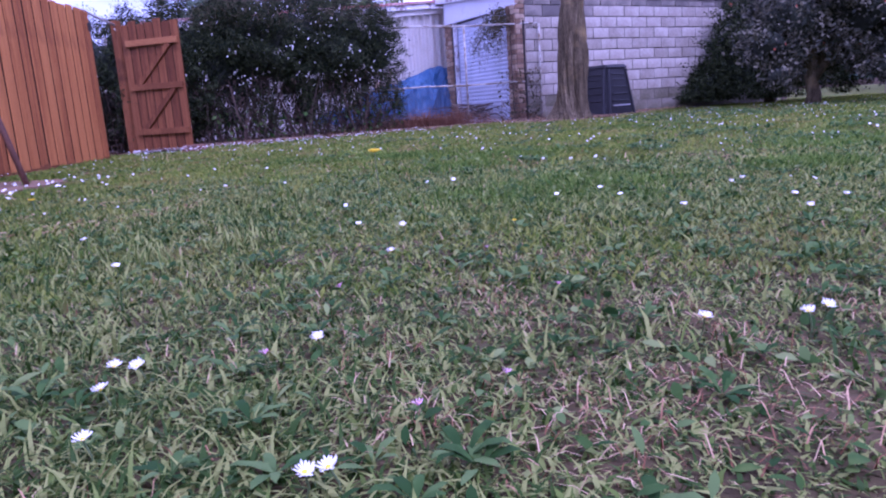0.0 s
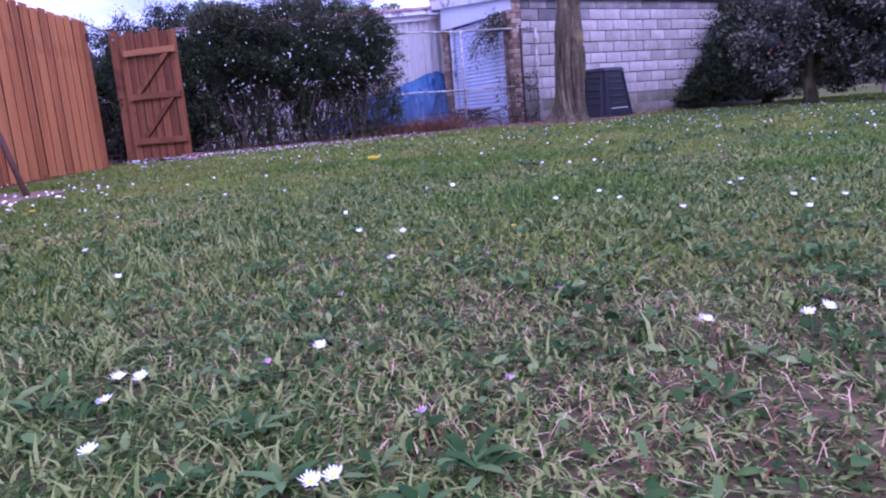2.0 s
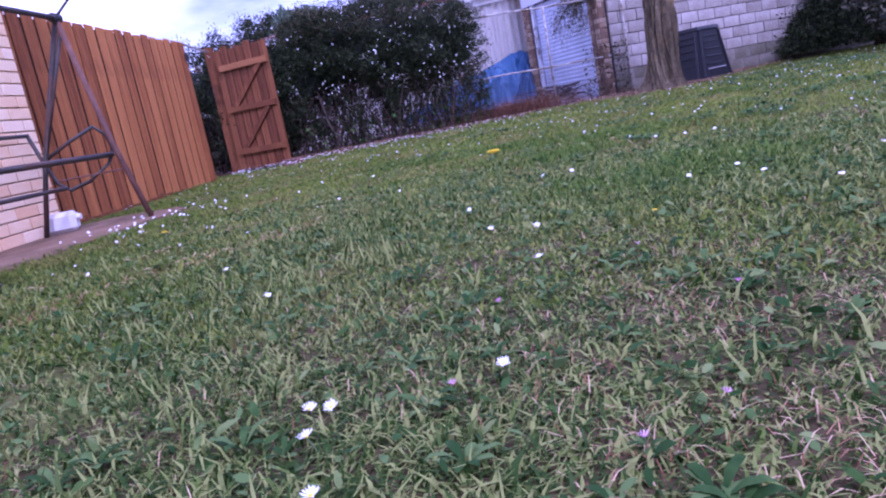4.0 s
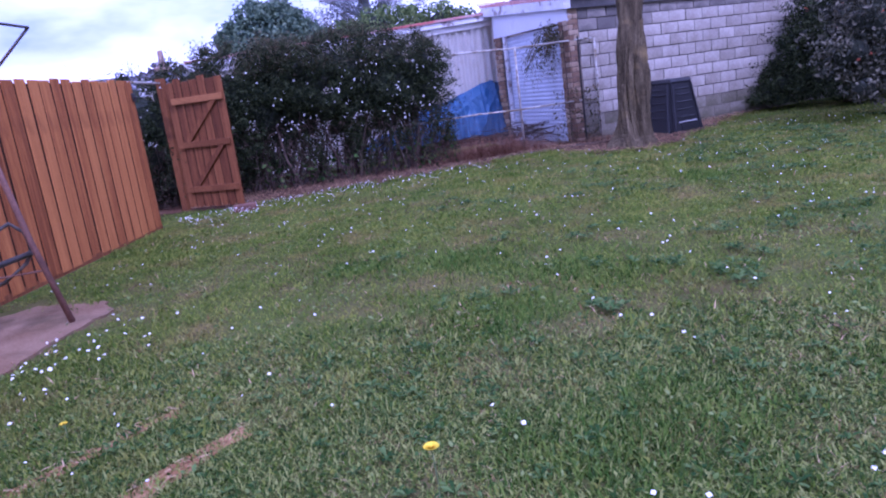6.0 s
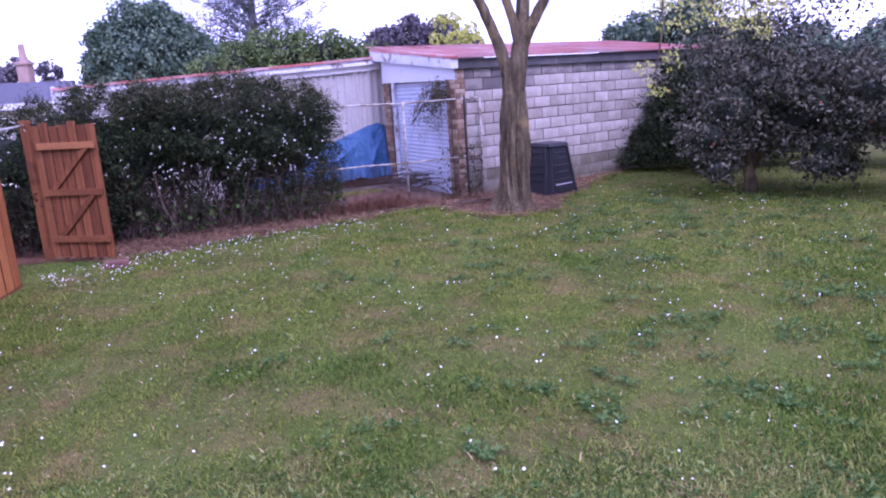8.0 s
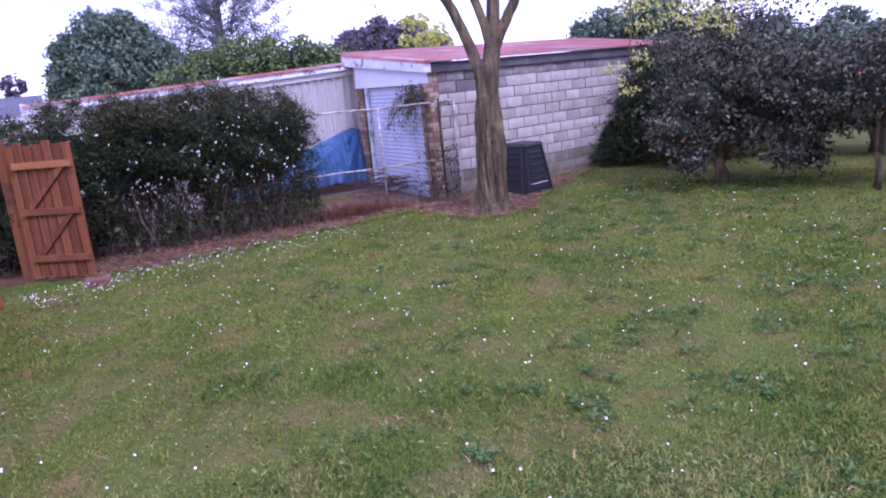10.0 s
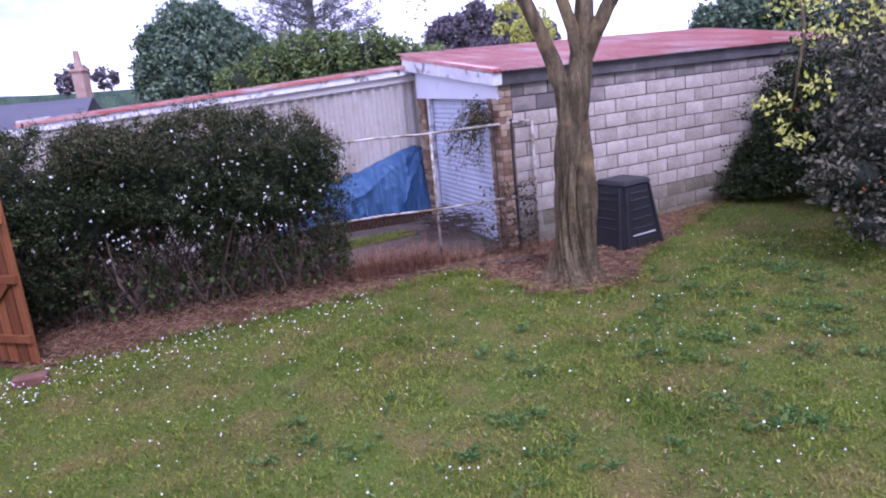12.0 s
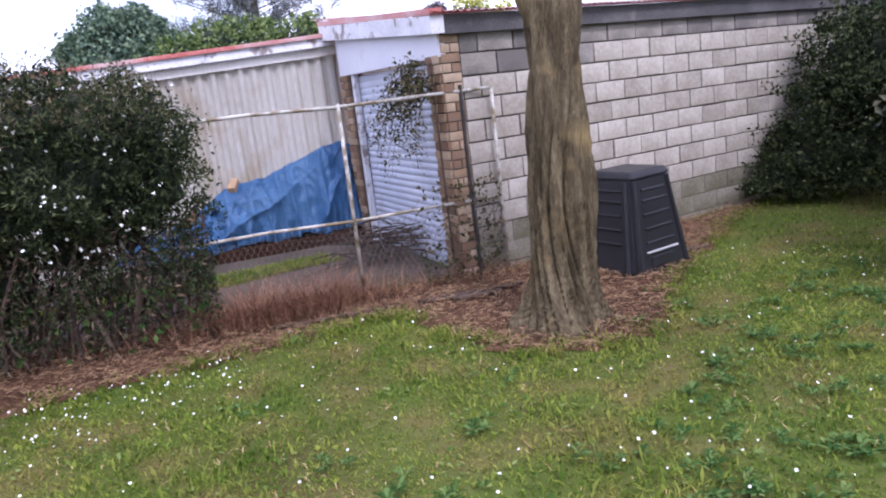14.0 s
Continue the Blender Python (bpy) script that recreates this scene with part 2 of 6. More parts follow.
M_BARK = mat("tree_bark", [(0.030, 0.023, 0.013), (0.092, 0.072, 0.041), (0.22, 0.18, 0.105)], 3, 30, 0.95, 1.0, stretch=(5, 5, 0.6), stain=(0.25, 0.185, 0.085), stain_scale=3.2, stain_at=(0.55, 0.78), spec=0.12)
M_TWIG = mat("brown_twig", [(0.034, 0.022, 0.015), (0.066, 0.044, 0.030), (0.125, 0.088, 0.062)], 6, 50, 0.9, 0.4, vary="island", vary_amount=0.6)
M_HEDGE = mat("hedge_leaf", [(0.009, 0.016, 0.008), (0.024, 0.036, 0.014), (0.072, 0.088, 0.034)], 2.2, 8, 0.65, 0, vary="island", vary_amount=0.5, translucent=0.2, spec=0.10)
M_HEDGETOP = mat("hedge_top_shoot", [(0.040, 0.045, 0.020), (0.085, 0.078, 0.036), (0.15, 0.115, 0.060)], 1.4, 8, 0.6, 0, vary="island", vary_amount=0.7, translucent=0.25, spec=0.2)
M_VINE = mat("climber_leaf", [(0.030, 0.038, 0.014), (0.075, 0.078, 0.032), (0.15, 0.125, 0.062)], 3, 10, 0.65, 0, vary="island", vary_amount=0.7, translucent=0.25, spec=0.1)
# near-black stands in for the shade inside hedges and crowns
M_CORE = mat("inner_shade_core", [(0.010, 0.014, 0.008), (0.022, 0.030, 0.014)], 6, 30, 0.95, 0.8)
M_CAMELLIA = mat("glossy_dark_leaf", [(0.021, 0.026, 0.015), (0.056, 0.060, 0.036), (0.175, 0.165, 0.108)], 1.6, 8, 0.45, 0, vary="island", vary_amount=0.6, translucent=0.2, spec=0.22)
M_REDPETAL = mat("orange_red_petal", [(0.45, 0.08, 0.03), (0.60, 0.16, 0.06)], 30, 90, 0.6, 0, vary="island", vary_amount=0.6)
M_LIME = mat("lime_leaf", [(0.34, 0.37, 0.05), (0.52, 0.54, 0.10), (0.66, 0.65, 0.20)], 3, 10, 0.5, 0, vary="island", vary_amount=0.8, translucent=0.45)
M_FARLEAF = mat("far_leaf", [(0.040, 0.080, 0.055), (0.095, 0.155, 0.092), (0.19, 0.26, 0.15)], 0.6, 3, 0.6, 0, vary="island", vary_amount=0.6, translucent=0.25)
M_FARBRIGHT = mat("far_bright_leaf", [(0.045, 0.085, 0.022), (0.095, 0.15, 0.035), (0.20, 0.26, 0.07)], 0.5, 3, 0.6, 0, vary="island", vary_amount=0.7, translucent=0.25)
M_FARPURPLE = mat("far_dusky_leaf", [(0.07, 0.06, 0.075), (0.13, 0.115, 0.13), (0.19, 0.17, 0.18)], 0.5, 3, 0.6, 0, vary="island", vary_amount=0.6, translucent=0.2)
M_PINE = mat("pine_needle", [(0.06, 0.075, 0.085), (0.11, 0.13, 0.14), (0.18, 0.20, 0.20)], 0.5, 3, 0.6, 0, vary="island", vary_amount=0.6, translucent=0.2)
M_BIN = mat("black_plastic", [(0.012, 0.012, 0.014), (0.022, 0.022, 0.025)], 4, 120, 0.42, 0.15)
# pale grey for the highlight along the bin's ridge
M_BINLIGHT = mat("ridge_highlight", [(0.30, 0.30, 0.31), (0.50, 0.50, 0.51)], 8, 60, 0.5, 0.1)
M_FRAME = mat("swing_frame_steel", [(0.030, 0.026, 0.022), (0.060, 0.050, 0.040), (0.10, 0.078, 0.058)], 7, 60, 0.6, 0.3, metal=0.1, stain=(0.10, 0.045, 0.026), stain_scale=3, stain_at=(0.5, 0.68), spec=0.3)
M_RUST = mat("rusty_leg_steel", [(0.075, 0.034, 0.024), (0.135, 0.062, 0.040), (0.19, 0.095, 0.060)], 7, 60, 0.8, 0.4)
M_HOSE = mat("green_hose", [(0.010, 0.05, 0.045), (0.02, 0.085, 0.075)], 6, 60, 0.4, 0.1)
M_HOSEPALE = mat("pale_hose", [(0.30, 0.42, 0.42), (0.42, 0.54, 0.55)], 6, 60, 0.4, 0.1)
M_REEL = mat("reel_plastic", [(0.018, 0.018, 0.022), (0.035, 0.034, 0.038)], 6, 60, 0.5, 0.1)
M_WHITEPLASTIC = mat("white_plastic", [(0.68, 0.66, 0.64), (0.80, 0.79, 0.77)], 6, 60, 0.4, 0.1, stain=(0.55, 0.50, 0.46), stain_scale=6)
M_METALDARK = mat("dark_iron", [(0.03, 0.03, 0.03), (0.07, 0.065, 0.06)], 8, 60, 0.6, 0.2, metal=0.5)
M_SLATE = mat("slate_grey_roof", [(0.13, 0.13, 0.17), (0.19, 0.19, 0.24)], 1, 20, 0.6, 0.2)
M_CHIMNEY = mat("far_chimney_brick", [(0.30, 0.19, 0.15), (0.42, 0.30, 0.25)], 3, 20, 0.9, 0.3)
M_OLDWOOD = mat("grey_brown_timber", [(0.16, 0.12, 0.09), (0.26, 0.20, 0.15), (0.34, 0.27, 0.21)], 3, 40, 0.85, 0.3, vary="object", vary_amount=0.5)


# ---- building helpers ----
rng = np.random.default_rng(7)


def root(name, label, category, group="", kind="", at=(0, 0, 0)):
    ob = new(name)
    ob.location = at
    return tagged(ob, label, category, group, kind)


def hang(name, mesh, parent, label="", kind=""):
    ob = new(name, mesh)
    ob.parent = parent
    ob.matrix_parent_inverse = Matrix.Translation(-Vector(parent.location)) if parent.parent is None else Matrix()
    return tagged(ob, label=label, kind=kind)


def mesh_of(bm, name, material, smooth=False):
    me = bpy.data.meshes.new(name)
    bmesh.ops.recalc_face_normals(bm, faces=bm.faces)
    bm.to_mesh(me)
    bm.free()
    me.materials.append(material)
    if smooth:
        me.shade_smooth()
    return me


def part(name, bm, material, parent, label="", smooth=False, kind=""):
    return hang(name, mesh_of(bm, name, material, smooth), parent, label, kind)


def box(bm, size, m=None, bevel=0.0):
    got = bmesh.ops.create_cube(bm, size=1.0, matrix=(m or Matrix()) @ Matrix.Diagonal((*size, 1)))
    if bevel:
        edges = list({e for v in got["verts"] for e in v.link_edges})
        bmesh.ops.bevel(bm, geom=edges, offset=bevel, segments=1, affect="EDGES")
    return bm


def at_dir(x, y, z, deg):
    """A pose whose local x runs along the heading deg on the ground."""
    return Matrix.Translation((x, y, z)) @ Matrix.Rotation(radians(deg), 4, "Z")


def tube(bm, pts, radii, sides=8, lumps=None, caps=True):
    pts = [Vector(p) for p in pts]
    if not isinstance(radii, (list, tuple)):
        radii = [radii] * len(pts)
    rings, up = [], Vector((0.31, 0.17, 0.93)).normalized()
    for i, p in enumerate(pts):
        d = (pts[min(i + 1, len(pts) - 1)] - pts[max(i - 1, 0)]).normalized()
        a = d.cross(up if abs(d.dot(up)) < 0.85 else Vector((1, 0, 0))).normalized()
        b = d.cross(a)
        ring = []
        for k in range(sides):
            w = SWEEP * k / sides
            r = radii[i] * (lumps(i / (len(pts) - 1), w) if lumps else 1)
            ring.append(bm.verts.new(p + a * math.cos(w) * r + b * math.sin(w) * r))
        rings.append(ring)
    for r0, r1 in zip(rings, rings[1:]):
        for k in range(sides):
            bm.faces.new((r0[k], r0[(k + 1) % sides], r1[(k + 1) % sides], r1[k]))
    if caps:
        bm.faces.new(rings[0][::-1])
        bm.faces.new(rings[-1])
    return bm


def tubes(paths, sides=6):
    bm = bmesh.new()
    for pts, radii in paths:
        tube(bm, pts, radii, sides)
    return bm


def raw_mesh(name, verts, faces, material, smooth=False):
    """A mesh from arrays: verts (n, 3) and faces (m, 3)."""
    me = bpy.data.meshes.new(name)
    verts, faces = np.asarray(verts, np.float32), np.asarray(faces, np.int32)
    me.vertices.add(len(verts))
    me.vertices.foreach_set("co", verts.ravel())
    k = faces.shape[1]
    me.loops.add(faces.size)
    me.loops.foreach_set("vertex_index", faces.ravel())
    me.polygons.add(len(faces))
    me.polygons.foreach_set("loop_start", np.arange(0, faces.size, k, dtype=np.int32))
    me.materials.append(material)
    me.update(calc_edges=True)
    if smooth:
        me.shade_smooth()
    return me


def unit(a):
    return a / np.maximum(np.linalg.norm(a, axis=-1, keepdims=True), 1e-9)


def leaves(name, centres, length, width, material, droop=0.3, lift=0.25, spread=0.35):
    """Many small folded leaves, each of two triangles joined on its midrib."""
    n = len(centres)
    d = rng.normal(size=(n, 3))
    d[:, 2] -= droop
    d = unit(d)
    side = unit(np.cross(d, rng.normal(size=(n, 3))))
    nor = np.cross(side, d)
    ln = length * rng.uniform(1 - spread, 1 + spread, (n, 1))
    wd = width * rng.uniform(1 - spread, 1 + spread, (n, 1))
    c = np.asarray(centres)
    v = np.stack([c - d * ln / 2, c + side * wd / 2 + nor * wd * lift, c + d * ln / 2, c - side * wd / 2 + nor * wd * lift], 1).reshape(-1, 3)
    o = 4 * np.arange(n)[:, None]
    f = np.concatenate([o + [0, 1, 2], o + [0, 2, 3]], 1).reshape(-1, 3)
    return raw_mesh(name, v, f, material)


def waves(x, y, seed, scale):
    """A smooth uneven field between about 0 and 1."""
    r = np.random.default_rng(seed)
    out = np.zeros_like(x)
    for _ in range(9):
        a, p, k = r.uniform(0, SWEEP), r.uniform(0, SWEEP), r.uniform(0.5, 1.8) / scale
        out += np.sin((x * np.cos(a) + y * np.sin(a)) * k * SWEEP / 2 + p)
    return 0.5 + out / 9


def inside(x, y, poly):
    """Which points lie in a polygon."""
    got = np.zeros(x.shape, bool)
    for (x0, y0), (x1, y1) in zip(poly, poly[1:] + poly[:1]):
        cross = ((y0 > y) != (y1 > y)) & (x < (x1 - x0) * (y - y0) / (y1 - y0 + 1e-12) + x0)
        got ^= cross
    return got


def sheet(name, poly, z, material, label="", category="", ragged=0.0, thick=0.0, kind="structure", steps=6):
    """A flat sheet with a slightly ragged outline."""
    pts = []
    for (x0, y0), (x1, y1) in zip(poly, poly[1:] + poly[:1]):
        for k in range(steps):
            f = k / steps
            pts.append((x0 + (x1 - x0) * f + random.uniform(-ragged, ragged), y0 + (y1 - y0) * f + random.uniform(-ragged, ragged)))
    flat, _, faces, _, _, _ = geometry.delaunay_2d_cdt([Vector(q) for q in pts], [], [list(range(len(pts)))], 1, 1e-5)
    bm = bmesh.new()
    vs = [bm.verts.new((q.x, q.y, z)) for q in flat]
    for f in faces:
        bm.faces.new([vs[k] for k in f])
    bmesh.ops.recalc_face_normals(bm, faces=bm.faces[:])
    if thick:
        got = bmesh.ops.extrude_face_region(bm, geom=bm.faces[:])
        for v in got["geom"]:
            if isinstance(v, bmesh.types.BMVert):
                v.co.z -= thick
    return tagged(new(name, mesh_of(bm, name, material)), label, category, kind=kind)


# ---- the ground ----
LAWN_EDGE = [(-5.2, 9.7), (-4.2, 9.5), (-3.6, 9.78), (-2.9, 10.3), (-2.3, 10.68), (-1.75, 11.0), (-1.25, 11.28), (-0.95, 11.5), (-0.6, 11.76), (-0.2, 11.95), (0.15, 11.75), (0.45, 11.3), (0.8, 10.95), (1.2, 10.85), (1.65, 11.0), (1.95, 11.5), (2.15, 12.2), (2.78, 13.3), (3.25, 14.2), (3.9, 15.2)]
PAD = [(-4.2, 4.75), (-3.95, 5.1), (-3.35, 5.12), (-3.1, 4.85), (-3.12, 4.3), (-3.02, 3.7), (-2.95, 3.05), (-3.0, 2.0), (-2.9, 0.6), (-3.6, 0.5), (-4.1, 4.4)]
bm = bmesh.new()
g = bmesh.ops.create_grid(bm, x_segments=60, y_segments=60, size=400.0)
for v in bm.verts:
    r = v.co.length
    if r > 1:
        v.co.x, v.co.y = v.co.x * (abs(v.co.x) / 400) ** 1.2, v.co.y * (abs(v.co.y) / 400) ** 1.2
ground = tagged(new("ground", mesh_of(bm, "ground", M_LAWN)), "uneven green lawn soil running out to the surrounding gardens", "lawn", kind="structure")

# yard behind the wire fence, mulch under hedge and tree, worn strips, concrete
sheet("driveway", [(-9.0, 9.6), (-4.6, 11.3), (-1.8, 12.35), (0.9, 13.3), (0.4, 13.05), (-0.9, 15.7), (-1.1, 16.1), (-6.8, 13.5), (-10.0, 12.0)], 0.006, M_DRIVE, "cracked grey concrete yard in front of the garage", "driveway", 0.012, steps=4)
sheet("grass_strip", [(-6.0, 12.2), (-3.0, 13.6), (-1.3, 14.6), (-1.0, 14.25), (-2.7, 13.1), (-5.8, 11.8)], 0.012, M_LAWN, "narrow strip of lawn between concrete tracks", "grass", 0.06)
sheet("mulch_bed", LAWN_EDGE + [(4.2, 15.5), (2.9, 14.55), (0.9, 13.15), (-1.8, 12.3), (-4.2, 11.3), (-7.5, 10.0), (-7.5, 9.3)], 0.010, M_MULCH, "brown mulch and dry leaf bed along the fence", "mulch", 0.07, steps=7)
sheet("patio", PAD, 0.02, M_CONCRETE, "weathered reddish concrete pad beside the brick house", "patio", 0.035, 0.06)
sheet("bare_patch", [(-1.1, 0.2), (-0.9, 0.9), (-0.5, 1.7), (0.2, 2.0), (0.9, 1.9), (1.5, 1.5), (1.7, 0.8), (1.5, 0.2)], 0.004, M_DAMPSOIL, "worn brown soil showing between the grass", "soil", 0.04)
STRIPS = [[(-1.26, 2.98), (-1.20, 2.86), (-1.42, 2.36), (-1.56, 2.10), (-1.84, 1.50), (-2.05, 1.05), (-2.14, 1.12), (-1.96, 1.55), (-1.68, 2.16), (-1.52, 2.46)],
          [(-1.66, 3.22), (-1.62, 3.10), (-1.86, 2.62), (-2.04, 2.28), (-2.26, 1.85), (-2.33, 1.90), (-2.12, 2.32), (-1.93, 2.68)]]
for poly in STRIPS:
    sheet("bare_strip", poly, 0.008, M_SOIL, "bare reddish soil strip worn into the lawn", "soil", 0.03)


def allowed(x, y, margin=0.0):
    """Where lawn grows."""
    bed = LAWN_EDGE + [(6.0, 16.7), (12.0, 20.0), (12.0, 30.0), (-12.0, 30.0), (-12.0, 9.3)]
    sway = 0.42 * (waves(x, y, 61, 0.33) - 0.5) + 0.26 * (waves(x, y, 62, 0.11) - 0.5)
    fx_, fy_ = x + 0.5 * sway + rng.normal(0, 0.06, x.shape), y - sway + rng.normal(0, 0.06, x.shape)
    ok = ~inside(fx_, fy_, bed) & ~inside(fx_, fy_, PAD)
    ok &= ~((x < -4.27 - 0.13 * (y - 4.6)) & (y > 0) & (y < 8.6)) & ~((x < -5.4) & (y >= 8.6))
    for poly in STRIPS:
        ok &= ~(inside(x, y, poly) & (rng.random(x.shape) < (0.62 if poly is STRIPS[0] else 0.35)))
    return ok


def blades(name, x, y, length, width, lean, material, lift=0.0):
    """Bent grass blades of three triangles each, their feet up to lift above the soil."""
    n = len(x)
    a = rng.uniform(0, SWEEP, n)
    d = np.stack([np.cos(a), np.sin(a)], 1)
    s = np.stack([-np.sin(a), np.cos(a)], 1)
    l1, l2 = np.radians(lean * rng.uniform(0.3, 1.0, n)), np.radians(lean * rng.uniform(0.9, 1.5, n))
    base = np.stack([x, y, lift * rng.random(n)], 1)
    wv = np.concatenate([s * width[:, None] / 2, np.zeros((n, 1))], 1)
    mid = base + np.concatenate([d * (np.sin(l1) * length * 0.5)[:, None], (np.cos(l1) * length * 0.5)[:, None]], 1)
    tip = mid + np.concatenate([d * (np.sin(l2) * length * 0.5)[:, None], (np.maximum(np.cos(l2), -0.3) * length * 0.5)[:, None]], 1)
    v = np.stack([base - wv, base + wv, mid - wv * 0.8, mid + wv * 0.8, tip], 1).reshape(-1, 3)
    o = 5 * np.arange(n)[:, None]
    f = np.concatenate([o + [0, 1, 3], o + [0, 3, 2], o + [2, 3, 4]], 1).reshape(-1, 3)
    if material is M_BLADE_FAR:
        v = np.stack([base, mid - wv, mid + wv, tip], 1).reshape(-1, 3)
        o = 4 * np.arange(n)[:, None]
        f = np.concatenate([o + [0, 2, 1], o + [1, 2, 3]], 1).reshape(-1, 3)
    return raw_mesh(name, v, f, material)


def scatter(n, x0, x1, y0, y1):
    x, y = rng.uniform(x0, x1, n), rng.uniform(y0, y1, n)
    k = allowed(x, y)
    return x[k], y[k]


def lawn_patch(name, n, x0, x1, y0, y1, length, width, lean, material, label):
    x, y = scatter(n, x0, x1, y0, y1)
    tall = waves(x, y, 3, 1.1) + 0.5 * sum(np.exp(-((x - cx) ** 2 + (y - cy) ** 2) / 0.06) for cx, cy in ((1.4, 2.9), (2.4, 4.0), (1.3, 3.4), (0.6, 4.6)))
    thin = waves(x, y, 5, 0.7)
    keep = rng.random(len(x)) < (0.55 + 0.8 * thin if material is M_BLADE else 0.76 + 0.45 * thin)
    if material is M_BLADE:
        keep &= rng.random(len(x)) < (0.62 + 0.9 * waves(x, y, 6, 0.10)) * (1 - 0.2 * np.exp(-((x - 0.3) / 0.45) ** 2 - ((y - 0.8) / 0.5) ** 2))
    soft = 0.25 + (1.1 if y0 < 3.0 else 0.5) * waves(x, y, 9, 0.6).clip(0.2, 1)
    rim = np.minimum(np.minimum(x - x0, x1 - x), y1 - y)
    keep &= rng.random(len(x)) < np.clip(rim / soft, 0, 1)
    x, y, tall = x[keep], y[keep], tall[keep]
    k = 0.6 + 0.75 * np.clip(tall, 0, 1.4) ** 1.6
    ln = length * k * rng.uniform(0.6, 1.4, len(x))
    wd = width * np.exp(rng.normal(-0.05, 0.42, len(x)))
    return tagged(new(name, blades(name, x, y, ln, wd, lean, material)), label, "grass", kind="stuff")


lawn_patch("front_grass", 60000, -1.3, 1.5, 0.25, 1.8, 0.026, 0.0040, 68, M_BLADE, "fine short lawn grass with flattened blades")
lawn_patch("near_grass", 150000, -2.9, 2.9, 0.1, 3.4, 0.034, 0.0050, 66, M_BLADE, "short coarse lawn grass with flattened blades")
lawn_patch("mixed_grass", 78000, -3.1, 3.2, 1.9, 4.3, 0.042, 0.006, 58, M_BLADE, "short coarse lawn grass")
lawn_patch("flank_grass", 42000, 2.0, 6.0, 0.0, 4.2, 0.038, 0.007, 54, M_BLADE_FAR, "short green lawn grass")
lawn_patch("house_grass", 40000, -4.6, -1.3, 0.0, 4.2, 0.050, 0.0065, 46, M_BLADE_FAR, "longer green lawn grass by the house")
lawn_patch("middle_grass", 235000, -4.9, 5.4, 1.2, 7.5, 0.034, 0.0062, 57, M_BLADE_FAR, "short green lawn grass")
lawn_patch("far_grass", 100000, -5.4, 9.0, 6.8, 17.0, 0.052, 0.011, 52, M_BLADE_FAR, "short green lawn grass below the trees")
lawn_patch("central_grass", 285000, -5.4, 5.4, 6.0, 13.2, 0.030, 0.0060, 58, M_BLADE_FAR, "short dense green lawn grass")
lawn_patch("side_grass", 40000, 4.0, 12.0, 1.0, 12.0, 0.06, 0.013, 48, M_BLADE_FAR, "green lawn grass at the garden side")
lawn_patch("rear_grass", 25000, -4.0, 6.0, -5.0, 0.2, 0.06, 0.011, 50, M_BLADE_FAR, "green lawn grass")


def tufts(name, n, each, x0, x1, y0, y1, spread, length, width, lean, material, label):
    """Small bunches of longer blades, standing where the lawn grows thickest."""
    x, y = scatter(n, x0, x1, y0, y1)
    k = rng.random(len(x)) < 0.15 + 1.1 * waves(x, y, 23, 0.8)
    x, y = np.repeat(x[k], each), np.repeat(y[k], each)
    x, y = x + rng.normal(0, spread, len(x)), y + rng.normal(0, spread, len(y))
    return tagged(new(name, blades(name, x, y, length * rng.uniform(0.5, 1.2, len(x)), width * rng.uniform(0.6, 1.4, len(x)), lean, material)), label, "grass", kind="stuff")


tufts("long_grass", 420, 10, -2.4, 2.5, 0.3, 3.8, 0.024, 0.066, 0.0058, 50, M_BLADE, "tufts of longer lawn grass")
tufts("left_tufts", 300, 12, -2.4, -0.5, 0.5, 3.2, 0.030, 0.074, 0.0048, 44, M_BLADE, "thick tufts of longer lawn grass")
tufts("rough_tufts", 520, 26, -4.0, 6.0, 3.0, 12.5, 0.065, 0.080, 0.0085, 44, M_BLADE_FAR, "darker tufts of rough lawn grass")
LUSH = [(1.46, 3.13, 0.13), (1.50, 3.15, 0.15), (1.42, 3.15, 0.14), (0.2, 2.6, 0.28), (2.15, 4.1, 0.36), (2.4, 4.5, 0.30), (-0.3, 4.15, 0.26), (-0.66, 5.4, 0.24), (0.45, 2.9, 0.22), (0.15, 4.9, 0.28), (1.64, 8.16, 0.22), (-1.44, 5.5, 0.2), (3.4, 5.6, 0.4), (4.2, 7.4, 0.4)]
lx = np.concatenate([rng.normal(x, r * 0.85, int(5600 * r)) for x, y, r in LUSH])
ly = np.concatenate([rng.normal(y, r * 0.85, int(5600 * r)) for x, y, r in LUSH])
tagged(new("lush_grass", blades("lush_grass", lx, ly, rng.uniform(0.03, 0.075, len(lx)), rng.uniform(0.004, 0.008, len(lx)), 46, M_LUSH)), "patches of lusher dark green grass", "grass", kind="stuff")
ex_, ey_ = [], []
for (x0, y0), (x1, y1) in zip(LAWN_EDGE[1:], LAWN_EDGE[2:]):
    f = rng.random(260)
    ex_.append(x0 + (x1 - x0) * f + rng.normal(0, 0.10, 260)), ey_.append(y0 + (y1 - y0) * f + rng.normal(0, 0.10, 260))
ex_, ey_ = np.concatenate(ex_), np.concatenate(ey_)
ek = waves(ex_, ey_, 64, 0.25) > 0.45
ex_, ey_ = np.repeat(ex_[ek], 3) + rng.normal(0, 0.03, 3 * ek.sum()), np.repeat(ey_[ek], 3) + rng.normal(0, 0.03, 3 * ek.sum())
tagged(new("edge_grass", blades("edge_grass", ex_, ey_, rng.uniform(0.03, 0.11, len(ex_)), rng.uniform(0.005, 0.010, len(ex_)), 52, M_BLADE_FAR)), "ragged grass growing into the mulch bed", "grass", kind="stuff")


